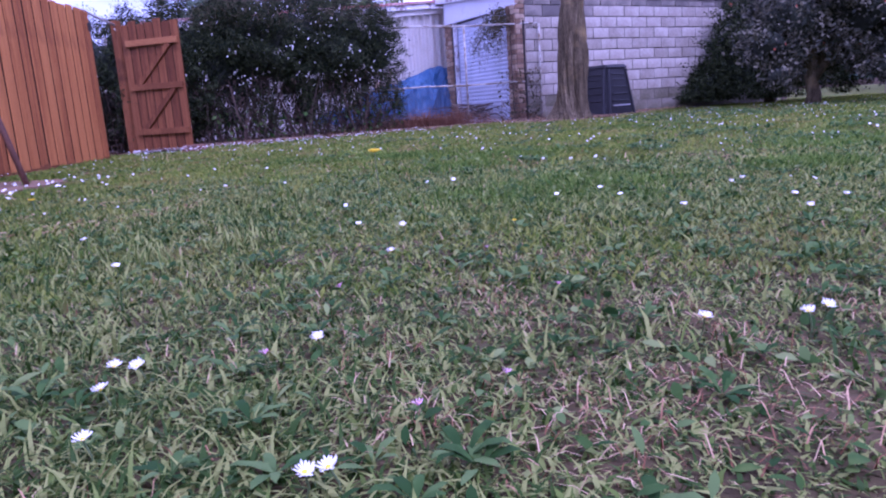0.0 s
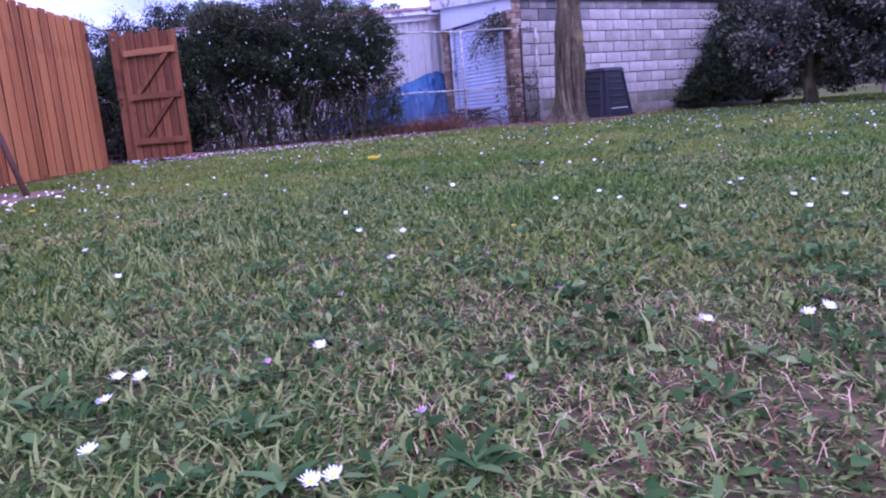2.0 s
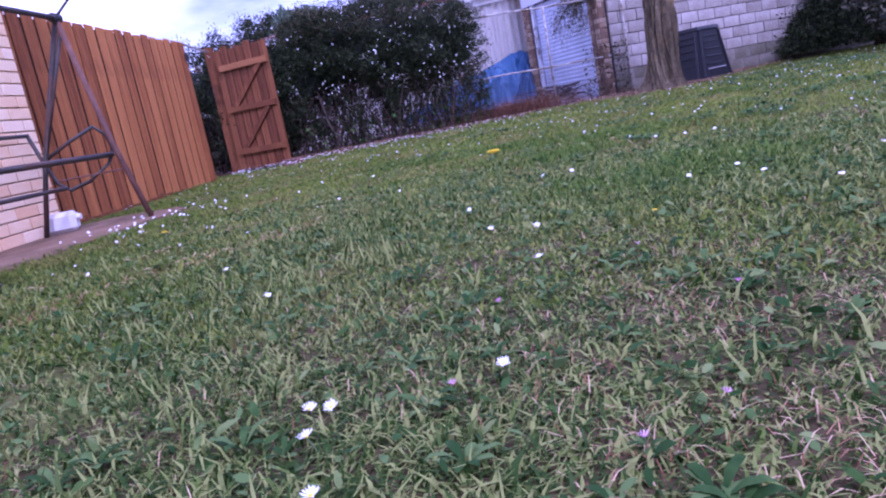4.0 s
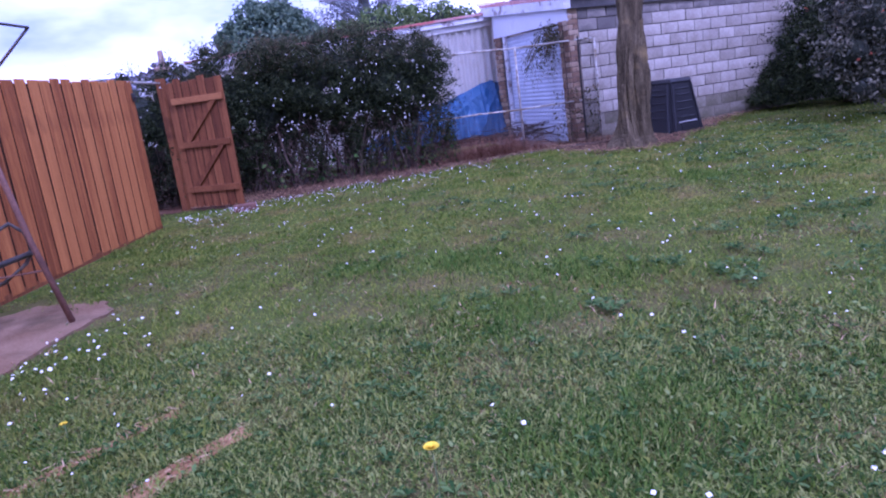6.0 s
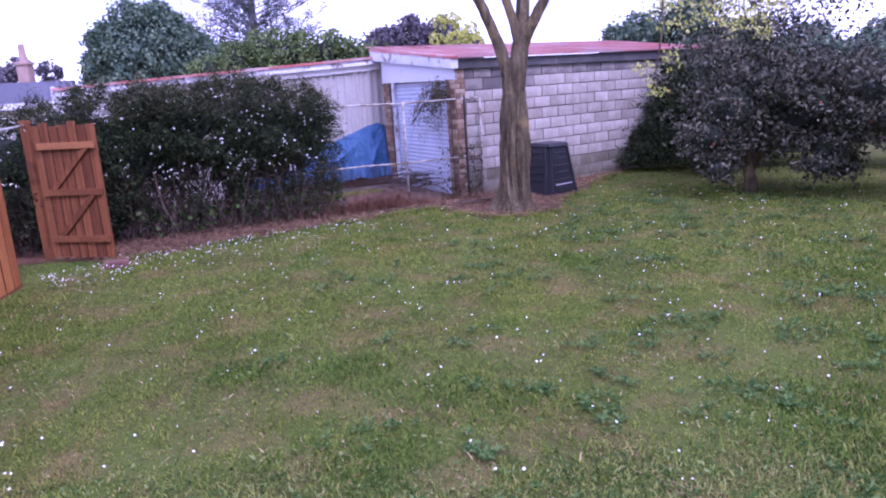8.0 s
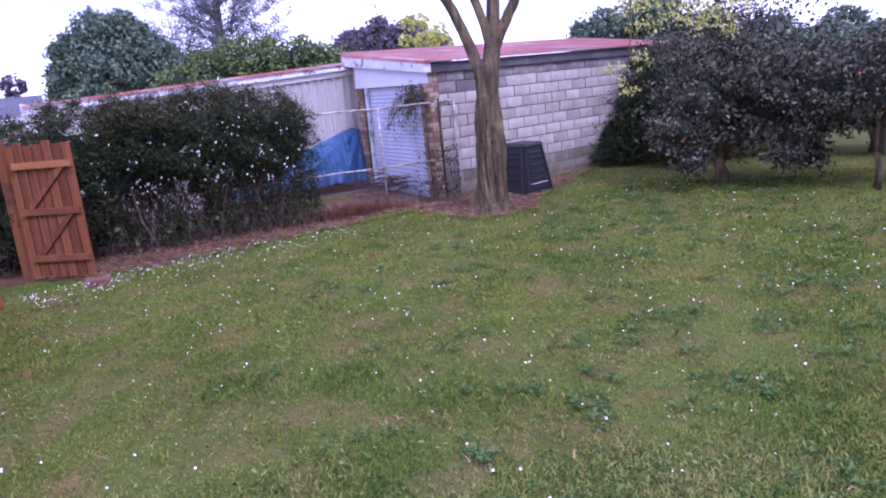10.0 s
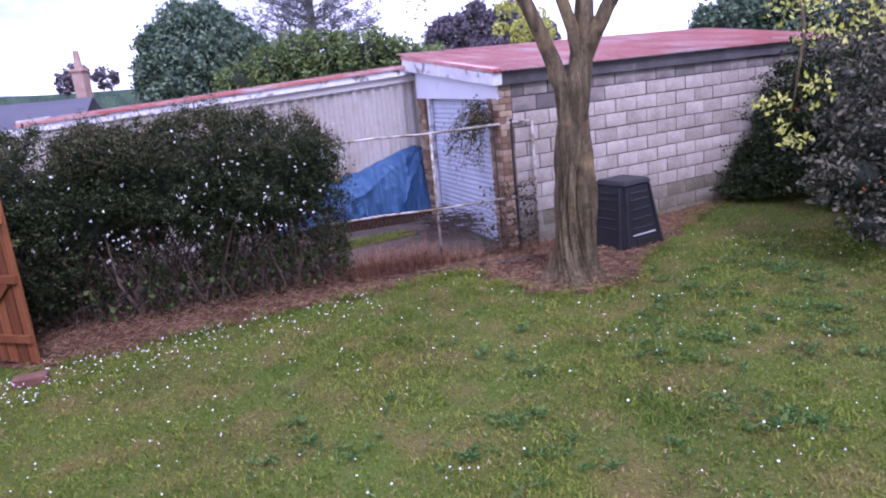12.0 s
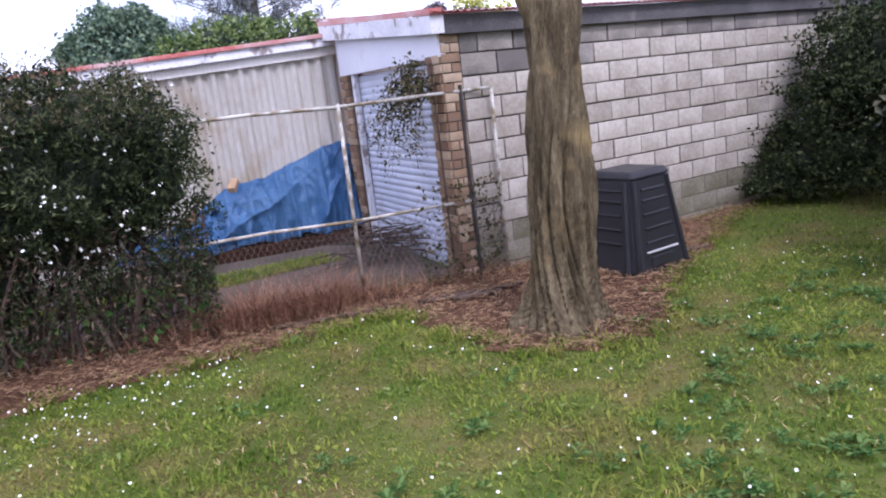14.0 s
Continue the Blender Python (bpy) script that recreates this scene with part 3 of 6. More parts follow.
def straw_bits(name, x, y, length, width, label, lift=0.012, material=None):
    n = len(x)
    a = rng.uniform(0, SWEEP, n)
    d = np.stack([np.cos(a), np.sin(a), rng.uniform(-0.25, 0.35, n)], 1)
    s = np.stack([-np.sin(a), np.cos(a), rng.uniform(-0.3, 0.3, n)], 1)
    c = np.stack([x, y, lift + rng.uniform(0, lift * 2, n)], 1)
    ln, wd = (length * rng.uniform(0.4, 1.5, n))[:, None], (width * rng.uniform(0.5, 1.5, n))[:, None]
    up = np.array([0, 0, 1.0]) * wd * 0.5
    v = np.stack([c - d * ln / 2 - s * wd / 2, c - d * ln / 2 + s * wd / 2, c + d * ln / 2 + s * wd / 4, c + d * ln / 2 - s * wd / 4, c + up], 1).reshape(-1, 3)
    o = 5 * np.arange(n)[:, None]
    f = np.concatenate([o + [0, 1, 4], o + [1, 2, 4], o + [2, 3, 4], o + [3, 0, 4]], 1).reshape(-1, 3)
    return tagged(new(name, raw_mesh(name, v, f, material or M_STRAW)), label, "straw", kind="stuff")


sx, sy = rng.uniform(-2.6, 2.6, 90000), rng.uniform(0.2, 4.2, 90000)
sk = rng.random(90000) < np.clip(2.2 * waves(sx, sy, 11, 0.22) - 0.65, 0.02, 1) * (0.20 + 1.5 * np.exp(-((sx - 0.22) / 0.40) ** 2 - ((sy - 0.85) / 0.45) ** 2))
sn = int(sk.sum())
tagged(new("dead_grass", blades("dead_grass", sx[sk], sy[sk], rng.uniform(0.012, 0.050, sn), rng.uniform(0.0008, 0.0021, sn), 82, M_STRAW, 0.022)), "pale and reddish dead grass lying in the lawn", "straw", kind="stuff")
sx, sy = scatter(9000, -4.2, 6.0, 3.2, 13.0)
sk = rng.random(len(sx)) < np.clip(2.4 * waves(sx, sy, 12, 0.5) - 0.7, 0.05, 1)
sx, sy, sn = sx[sk], sy[sk], int(sk.sum())
tagged(new("dead_stalks", blades("dead_stalks", sx, sy, rng.uniform(0.03, 0.075, sn), rng.uniform(0.003, 0.0055, sn), 78, M_STRAW, 0.028)), "dead stalks scattered through the lawn", "straw", kind="stuff")
px, py = scatter(60, -3.8, 5.5, 3.2, 12.5)
sx = np.repeat(px, 24) + rng.normal(0, 0.10, 24 * len(px))
sy = np.repeat(py, 24) + rng.normal(0, 0.10, 24 * len(px))
straw_bits("worn_patches", sx, sy, 0.035, 0.005, "small worn reddish patches in the lawn", 0.022, M_LITTER)
ex, ey = [], []
for poly in STRIPS:
    px, py = rng.uniform(-2.4, -1.1, 3200), rng.uniform(1.0, 3.25, 3200)
    k = inside(px, py, poly)
    ex.append(px[k]), ey.append(py[k])
straw_bits("strip_straw", np.concatenate(ex), np.concatenate(ey), 0.032, 0.0035, "dry straw on the bare strips", 0.012)
mx, my = rng.uniform(-5.6, 5.2, 110000), rng.uniform(9.2, 16.0, 110000)
mk = inside(mx, my, LAWN_EDGE + [(4.2, 15.5), (2.9, 14.55), (0.9, 13.15), (-1.8, 12.3), (-4.2, 11.3), (-5.6, 10.7), (-5.0, 9.6)])
straw_bits("mulch_litter", mx[mk] + rng.normal(0, 0.06, mk.sum()), my[mk] + rng.normal(0, 0.06, mk.sum()), 0.075, 0.006, "brown straw, bark chips and dead leaves", 0.022, M_LITTER)


def rosettes(name, x, y, size, label, rise=0.012):
    """Flat-leaved weeds: rings of broad leaves."""
    vs, fs, o = [], [], 0
    for cx, cy in zip(x, y):
        s = size * random.uniform(0.6, 1.4)
        for k in range(random.randint(5, 9)):
            a = SWEEP * k / 7 + random.uniform(-0.4, 0.4)
            ln, wd, h = s * random.uniform(0.7, 1.2), s * random.uniform(0.22, 0.36), random.uniform(0.15, 0.6)
            dx, dy = math.cos(a), math.sin(a)
            rows = ((0.05, 0.02), (0.45, 0.5), (0.8, 0.42), (1.0, 0.05))
            for f, w in rows:
                z = rise + ln * h * math.sin(f * 2.2)
                for sgn in (-1, 1):
                    vs.append((cx + dx * ln * f - dy * sgn * wd * w, cy + dy * ln * f + dx * sgn * wd * w, z + wd * 0.2))
            for r in range(3):
                b = o + 2 * r
                fs += [(b, b + 1, b + 3), (b, b + 3, b + 2)]
            o += 8
    return tagged(new(name, raw_mesh(name, vs, fs, M_WEED)), label, "weeds", kind="stuff")


def broad_leaves(name, x, y, size, label, material, rise=0.02):
    """Single oval weed leaves, each tilted its own way among the blades."""
    n = len(x)
    a, tilt, roll = rng.uniform(0, SWEEP, n), rng.normal(0.30, 0.30, n), rng.normal(0, 0.40, n)
    d = np.stack([np.cos(a) * np.cos(tilt), np.sin(a) * np.cos(tilt), np.sin(tilt)], 1)
    flat = np.stack([-np.sin(a), np.cos(a), np.zeros(n)], 1)
    side = flat * np.cos(roll)[:, None] + np.cross(d, flat) * np.sin(roll)[:, None]
    nor = np.cross(d, side)
    ln = (size * np.exp(rng.normal(0, 0.22, n)))[:, None]
    wd = ln * rng.uniform(0.30, 0.62, n)[:, None]
    c = np.stack([x, y, rise * rng.uniform(0.3, 1.3, n)], 1)
    v = []
    for f, w, bend in ((0.0, 0.06, 0.0), (0.32, 0.46, 0.06), (0.68, 0.42, 0.04), (1.0, 0.03, -0.08)):
        for sgn in (-1, 1):
            v.append(c + d * ln * f + side * sgn * wd * w + nor * ln * bend)
    v = np.stack(v, 1).reshape(-1, 3)
    o = 8 * np.arange(n)[:, None]
    f = np.concatenate([o + q for r in (0, 2, 4) for q in ([r, r + 1, r + 3], [r, r + 3, r + 2])], 1).reshape(-1, 3)
    return tagged(new(name, raw_mesh(name, v, f, material)), label, "weeds", kind="stuff")


wx, wy = scatter(520, -2.0, 2.2, 0.2, 3.8)
rosettes("lawn_weeds", wx, wy, 0.036, "broad flat weed leaves in the lawn")
wx, wy = scatter(9000, -2.4, 2.6, 0.2, 4.0)
wk = rng.random(len(wx)) < np.clip(1.9 * waves(wx, wy, 24, 0.16) - 0.35, 0.05, 1)
broad_leaves("clover_leaves", wx[wk], wy[wk], 0.022, "small oval weed leaves among the grass", M_WEED, 0.024)
wx, wy = scatter(3000, -2.4, 2.6, 0.2, 4.0)
wk = rng.random(len(wx)) < np.clip(1.9 * waves(wx, wy, 25, 0.20) - 0.45, 0.04, 1)
broad_leaves("pale_leaves", wx[wk], wy[wk], 0.024, "pale grey-green weed leaves among the grass", M_PALELEAF, 0.026)
wx, wy = scatter(22000, -4.4, 6.2, 3.2, 12.8)
wk = rng.random(len(wx)) < np.clip(1.7 * waves(wx, wy, 26, 0.45) - 0.42, 0.05, 1)
broad_leaves("lawn_leaves", wx[wk], wy[wk], 0.027, "small weed leaves spread through the lawn", M_PALELEAF, 0.032)
wx, wy = scatter(620, -1.4, 6.2, 4.0, 12.4)
wk = rng.random(len(wx)) < np.clip((wx + 1.6) / 4.0, 0.12, 1) * (0.15 + 0.9 * waves(wx, wy, 21, 1.2))
wx, wy = np.repeat(wx[wk], 7), np.repeat(wy[wk], 7)
rosettes("clover_clumps", wx + rng.normal(0, 0.075, len(wx)), wy + rng.normal(0, 0.075, len(wx)), 0.044, "darker green weed clumps in the lawn", 0.022)


gx, gy = rng.uniform(-6.0, -1.0, 60000), rng.uniform(11.8, 14.7, 60000)
gk = inside(gx, gy, [(-6.0, 12.2), (-3.0, 13.6), (-1.3, 14.6), (-1.0, 14.25), (-2.7, 13.1), (-5.8, 11.8)])
tagged(new("strip_grass", blades("strip_grass", gx[gk], gy[gk], rng.uniform(0.04, 0.10, gk.sum()), np.full(gk.sum(), 0.010), 50, M_BLADE_FAR)), "rough grass between the concrete tracks", "grass", kind="stuff")


# ---- flowers in the lawn ----
def daisy_parts(ob, tall, petals, wide, material, disc):
    bm = bmesh.new()
    tube(bm, [(0, 0, 0), (0.003, 0.002, tall * 0.5), (0, 0, tall)], 0.0012, 5)
    part("stem", bm, M_STEM, ob)
    bm = bmesh.new()
    for k in range(petals):
        a = SWEEP * k / petals
        m = Matrix.Rotation(a, 4, "Z")
        w = wide * 0.20
        vs = [bm.verts.new(Vector((0, 0, tall)) + m.to_3x3() @ Vector(p)) for p in ((wide * 0.15, -w * 0.3, 0), (wide * 0.15, w * 0.3, 0), (wide * (0.8 + 0.12 * (k % 3 - 1)), w * 0.6, 0.004), (wide * (1 + 0.12 * (k % 3 - 1)), 0, 0.005 + 0.001 * (k % 2)), (wide * (0.8 + 0.12 * (k % 3 - 1)), -w * 0.6, 0.003))]
        bm.faces.new(vs)
    part("petals", bm, material, ob, "ring of narrow petals")
    bm = bmesh.new()
    bmesh.ops.create_uvsphere(bm, u_segments=8, v_segments=5, radius=wide * 0.32, matrix=Matrix.Translation((0, 0, tall)) @ Matrix.Diagonal((1, 1, 0.5, 1)))
    part("flower_disc", bm, disc, ob, "yellow flower centre")
    return ob


daisy = daisy_parts(root("daisy", "small white daisy with yellow centre in the lawn", "daisy", "daisies in the lawn"), 0.045, 16, 0.0110, M_PETAL, M_YELLOW)
DAISIES = [(-0.051, 0.469), (-0.085, 0.46), (-0.341, 0.531), (-0.396, 0.67), (-0.437, 0.757), (-0.404, 0.776), (-0.169, 0.864), (0.39, 0.88), (0.551, 0.886), (0.581, 0.929), (-0.151, 1.477), (-0.835, 1.466), (-1.157, 1.885), (0.631, 1.958), (-0.189, 1.91), (-0.326, 1.923), (0.977, 2.066), (1.093, 1.987), (0.941, 1.847), (0.978, 2.51), (0.9, 2.438), (0.486, 3.888), (1.069, 4.334), (-1.33, 3.419), (-2.277, 3.954), (-2.406, 4.115)]
daisy.matrix_basis = pose(*DAISIES[0], 0, 15, -10, 0)
for k, (x, y) in enumerate(DAISIES[1:]):
    copy_thing(daisy, pose(x, y, 0, random.uniform(5, 30), random.uniform(-12, 12), random.uniform(-25, 25)))
pink = daisy_parts(root("clover_flower", "small pink clover flower close to the ground", "clover flower", "pink flowers in the lawn"), 0.03, 9, 0.007, M_PINK, M_PINK)
PINKS = [(0.006, 0.624), (0.101, 0.713), (-0.244, 0.824), (0.204, 1.148), (0.065, 1.526), (-0.211, 1.213)]
pink.matrix_basis = pose(*PINKS[0], 0)
for x, y in PINKS[1:]:
    copy_thing(pink, pose(x, y, 0, random.uniform(-20, 20), random.uniform(-20, 20), 0))


def dandelion(x, y, tall, wide):
    ob = root("dandelion", "yellow dandelion on a thin stem in the lawn", "dandelion", "dandelions in the lawn", at=(x, y, 0))
    bm = bmesh.new()
    tube(bm, [(x, y, 0), (x + 0.006, y, tall * 0.5), (x, y, tall)], 0.0022, 6)
    part("stem", bm, M_STEM, ob, "thin green stem")
    bm = bmesh.new()
    for ring, n, lift in ((1.0, 24, 0.35), (0.85, 20, 0.6), (0.6, 16, 0.9), (0.35, 10, 1.5)):
        for k in range(n):
            a = SWEEP * k / n + ring
            c, s = math.cos(a), math.sin(a)
            r, w = wide * ring, wide * 0.13
            bm.faces.new([bm.verts.new((x + c * q - s * p, y + s * q + c * p, tall + wide * (0.05 + lift * q / wide * 0.95))) for q, p in ((wide * 0.05, -w * 0.4), (wide * 0.05, w * 0.4), (r, w), (r, -w))])
    part("flower_head", bm, M_YELLOW, ob, "bright yellow flower head")


dandelion(-0.33, 2.315, 0.226, 0.024)
dandelion(-2.05, 2.93, 0.07, 0.016)
dandelion(0.139, 1.896, 0.03, 0.008)


def flower_dots(name, x, y, size, label):
    """Far daisies: small stars of petals on short stems."""
    n = len(x)
    z = rng.uniform(0.045, 0.085, n)
    c = np.stack([x, y, z], 1)
    t = unit(np.stack([rng.normal(0, 0.45, n), rng.normal(-0.35, 0.4, n), np.ones(n)], 1))
    a = unit(np.cross(t, rng.normal(size=(n, 3))))
    b = np.cross(t, a)
    sz = (size * rng.uniform(0.6, 1.25, n))[:, None]
    ring = [c + sz * (a * math.cos(SWEEP * k / 8) + b * math.sin(SWEEP * k / 8)) * (1.0 if k % 2 else 0.72) for k in range(8)]
    v = np.stack([c + t * sz * 0.35] + ring, 1).reshape(-1, 3)
    o = 9 * np.arange(n)[:, None]
    f = np.concatenate([o + [0, 1 + k, 1 + (k + 1) % 8] for k in range(8)], 1).reshape(-1, 3)
    return tagged(new(name, raw_mesh(name, v, f, M_PETAL)), label, "daisies", kind="stuff")


fx, fy = scatter(1250, -4.3, 6.5, 1.8, 13.0)
fk = rng.random(len(fx)) < (0.25 + 0.9 * waves(fx, fy, 31, 1.6)) * np.clip(fy / 7.0, 0.35, 1.0)
flower_dots("scattered_daisies", fx[fk], fy[fk], 0.0088, "white daisies scattered over the lawn")
s_ = rng.uniform(0, 1, 400) ** 1.3
ox, oy = np.interp(s_, [0, 0.35, 0.7, 1.0], [-4.75, -3.75, -2.6, -1.2]), np.interp(s_, [0, 0.35, 0.7, 1.0], [8.7, 9.6, 10.45, 11.2])
off = np.abs(rng.normal(0, 0.50, 400))
fx, fy = ox + off * 0.65, oy - off * 0.75
fk = allowed(fx, fy)
flower_dots("daisy_drift", fx[fk], fy[fk], 0.0088, "dense drift of white daisies along the hedge bed")
fx, fy = rng.normal(-2.75, 0.2, 40), rng.normal(3.75, 0.38, 40)
fk = allowed(fx, fy)
flower_dots("patio_daisies", fx[fk], fy[fk], 0.012, "white daisies at the edge of the concrete pad")


# ---- garage ----
CORNER, WALL_DEG, FRONT_DEG = Vector((0.42, 12.97, 0)), 35.0, 119.0
U = Vector((math.cos(radians(WALL_DEG)), math.sin(radians(WALL_DEG)), 0))
V = Vector((-U.y, U.x, 0))
F_ = Vector((math.cos(radians(FRONT_DEG)), math.sin(radians(FRONT_DEG)), 0))
FN = Vector((-F_.y, F_.x, 0))
garage = root("garage", "grey concrete block garage with faded red roof and roller door", "garage", at=CORNER)
WALL_LEN, DOOR_W = 7.4, 2.3


def wall_m(s, z, depth=0.0):
    return Matrix.Translation(CORNER + U * s + V * depth + Vector((0, 0, z))) @ Matrix.Rotation(radians(WALL_DEG), 4, "Z")


def front_m(s, z, depth=0.0):
    return Matrix.Translation(CORNER + F_ * s - FN * depth + Vector((0, 0, z))) @ Matrix.Rotation(radians(FRONT_DEG), 4, "Z")


bm = bmesh.new()
box(bm, (WALL_LEN - 0.05, 0.18, 2.36), wall_m(WALL_LEN / 2 + 0.025, 1.18, 0.106))
block_wall = part("block_wall", bm, M_MORTAR, garage, "wall of grey concrete blocks with dark joints")
bm = bmesh.new()
box(bm, (0.30, 0.16, 2.06), front_m(0.18, 1.03, 0.096))
right_pier = part("brick_pier", bm, M_MORTAR, garage, "tan brick pier beside the roller door")
bm = bmesh.new()
box(bm, (0.30, 0.16, 2.10), front_m(2.80, 1.05, 0.096))
left_pier = part("brick_pier", bm, M_MORTAR, garage, "tan brick pier beside the roller door")
bm = bmesh.new()
box(bm, (0.15, 6.0, 2.2), wall_m(WALL_LEN - 0.1, 1.1, 3.2))
box(bm, (6.0, 0.15, 2.2), wall_m(3.6, 1.1, 4.2))
part("rear_wall", bm, M_BLOCKDARK, garage)

# roller door with rounded slats
bm = bmesh.new()
prev, SL = None, 0.075
n_sl = int(2.06 / SL)
for i in range(n_sl * 4 + 1):
    z = i * SL / 4
    d = 0.012 * abs(math.sin(math.pi * i / 4))
    row = [bm.verts.new(front_m(s, z, 0.10 - d) @ Vector((0, 0, 0))) for s in (0.34, 2.62)]
    if prev:
        bm.faces.new((prev[0], prev[1], row[1], row[0]))
    prev = row
roller = part("roller_door", bm, M_DOOR, garage, "closed pale blue-white roller door with ribbed slats")
bm = bmesh.new()
box(bm, (0.10, 0.06, 2.06), front_m(2.57, 1.03, 0.05), 0.006)
part("door_frame", bm, M_WHITEPAINT, garage, "white painted door frame")

# pale board above the door, white fascia above it, both following the roof's slope


def slope_board(name, s0, s1, low0, low1, high0, high1, depth, thick, material, label):
    bm = bmesh.new()
    vs = []
    for dd in (depth, depth - thick):
        for s, z in ((s0, low0), (s1, low1), (s1, high1), (s0, high0)):
            vs.append(bm.verts.new(front_m(s, z, dd) @ Vector((0, 0, 0))))
    for q in ((0, 1, 2, 3), (7, 6, 5, 4), (0, 4, 5, 1), (1, 5, 6, 2), (2, 6, 7, 3), (3, 7, 4, 0)):
        bm.faces.new([vs[k] for k in q])
    return part(name, bm, material, garage, label)


slope_board("header_board", 0.0, 2.95, 2.04, 2.06, 2.24, 2.54, 0.05, 0.06, M_PANEL, "pale painted board above the door")
slope_board("front_fascia", -0.10, 3.25, 2.23, 2.53, 2.38, 2.71, 0.02, 0.13, M_WHITEPAINT, "peeling white fascia board")

slope_board("barge_flashing", -0.12, 3.27, 2.385, 2.715, 2.440, 2.77, 0.005, 0.12, M_ROOF, "faded red metal flashing on the roof edge")

# eave board and corrugated roof
bm = bmesh.new()
box(bm, (WALL_LEN, 0.05, 0.17), wall_m(WALL_LEN / 2, 2.305, -0.045), 0.004)
part("eave_board", bm, M_FASCIA, garage, "dark weathered eave board")
bm = bmesh.new()
NC = 380
top = []
for i in range(NC + 1):
    s = -0.12 + (WALL_LEN + 0.2) * i / NC
    h = 0.010 * math.cos(SWEEP * s / 0.076)
    row = []
    for dd in (-0.14, 1.6, 3.5):
        shift = F_ * (dd / F_.dot(V))
        row.append(bm.verts.new(CORNER + U * s + shift + Vector((0, 0, 2.405 + 0.115 * (dd + 0.14) + h))))
    top.append(row)
for a, b in zip(top, top[1:]):
    for k in range(2):
        bm.faces.new((a[k], b[k], b[k + 1], a[k + 1]))
bmesh.ops.solidify(bm, geom=bm.faces[:], thickness=0.006)
part("roof", bm, M_ROOF, garage, "faded red corrugated iron roof", smooth=True)

# ---- corrugated shed ----
SHED_DEG = 205.0
S0 = Vector((-1.02, 15.92, 0))
SD = Vector((math.cos(radians(SHED_DEG)), math.sin(radians(SHED_DEG)), 0))
SN = Vector((-SD.y, SD.x, 0))
if SN.y > 0:
    SN = -SN
shed = root("shed", "low shed of weathered corrugated cement sheet with red roof edge", "shed", at=S0)


def shed_p(s, z, out=0.0):
    return S0 + SD * s + SN * out + Vector((0, 0, z))


bm = bmesh.new()
prev, SHED_LEN = None, 6.2
for i in range(int(SHED_LEN / 0.165 * 8) + 1):
    s = i * 0.165 / 8
    w = math.cos(SWEEP * s / 0.165)
    o = 0.030 * max(-0.75, min(0.75, w * 1.3))
    row = [bm.verts.new(shed_p(s, z, o)) for z in (0.0, 1.2, 2.40 - 0.05 * s)]
    if prev:
        for k in range(2):
            bm.faces.new((prev[k], row[k], row[k + 1], prev[k + 1]))
    prev = row
bmesh.ops.solidify(bm, geom=bm.faces[:], thickness=0.008)
part("wall", bm, M_SHED, shed, "corrugated grey-cream cement sheet wall")


def shed_board(name, z0, z1, out, thick, material, label, drop=0.05, s0=-0.02):
    bm = bmesh.new()
    vs = [bm.verts.new(shed_p(s, z - drop * s, o)) for o in (out, out + thick) for s, z in ((s0, z0), (SHED_LEN, z0), (SHED_LEN, z1), (s0, z1))]
    for q in ((0, 1, 2, 3), (7, 6, 5, 4), (0, 4, 5, 1), (1, 5, 6, 2), (2, 6, 7, 3), (3, 7, 4, 0)):
        bm.faces.new([vs[k] for k in q])
    return part(name, bm, material, shed, label)


shed_board("frieze", 2.36, 2.47, 0.035, 0.02, M_SHED, "flat cement board above the corrugations")
shed_board("roof_edge", 2.578, 2.625, 0.135, 0.03, M_ROOF, "rusty red roof edge")
shed_board("fascia", 2.47, 2.575, 0.10, 0.03, M_WHITEPAINT, "peeling white fascia board")
bm = bmesh.new()
prev = None
for i in range(int(SHED_LEN / 0.02) + 1):
    s = -0.15 + i * 0.02
    h = 0.009 * math.cos(SWEEP * s / 0.076)
    row = [bm.verts.new(shed_p(s, 2.60 - 0.05 * s + h + 0.015 * (0.17 - o), o)) for o in (0.17, -2.5)]
    if prev:
        bm.faces.new((prev[0], row[0], row[1], prev[1]))
    prev = row
bmesh.ops.solidify(bm, geom=bm.faces[:], thickness=0.006)
part("roof", bm, M_ROOF, shed, "rusty red corrugated roof", smooth=True)
bm = bmesh.new()
box(bm, (0.05, 2.4, 2.4), Matrix.Translation(shed_p(SHED_LEN, 1.15, -1.25)) @ Matrix.Rotation(radians(SHED_DEG), 4, "Z"))
part("side_wall", bm, M_SHED, shed)

# ---- wire fence ----
fence = root("wire_fence", "galvanised pipe fence with rusty chain-link wire", "fence", at=(-0.48, 12.63, 0))
A, B = Vector((-0.48, 12.63, 0)), Vector((0.84, 13.16, 0))
FD = (B - A).normalized()


def on_fence(s, z):
    return A + FD * s + Vector((0, 0, z))


for s in (0.0, 1.42, -1.9, -3.8, -5.7):
    part("post", tube(bmesh.new(), [on_fence(s, 0), on_fence(s, 0.9), on_fence(s, 1.74)], 0.018, 10), M_PIPE, fence, smooth=True)
for z, r in ((1.72, 0.016), (0.72, 0.015)):
    part("rail", tube(bmesh.new(), [on_fence(-5.8 + 0.722 * k, z + 0.012 * math.sin(k * 2.1)) for k in range(11)], r, 8), M_PIPE, fence, smooth=True)
part("old_post", tube(bmesh.new(), [on_fence(1.14, 0), on_fence(1.12, 1.0), on_fence(1.12, 1.78)], 0.018, 8), M_METALDARK, fence, "dark iron post")
wires = []
P = 0.055
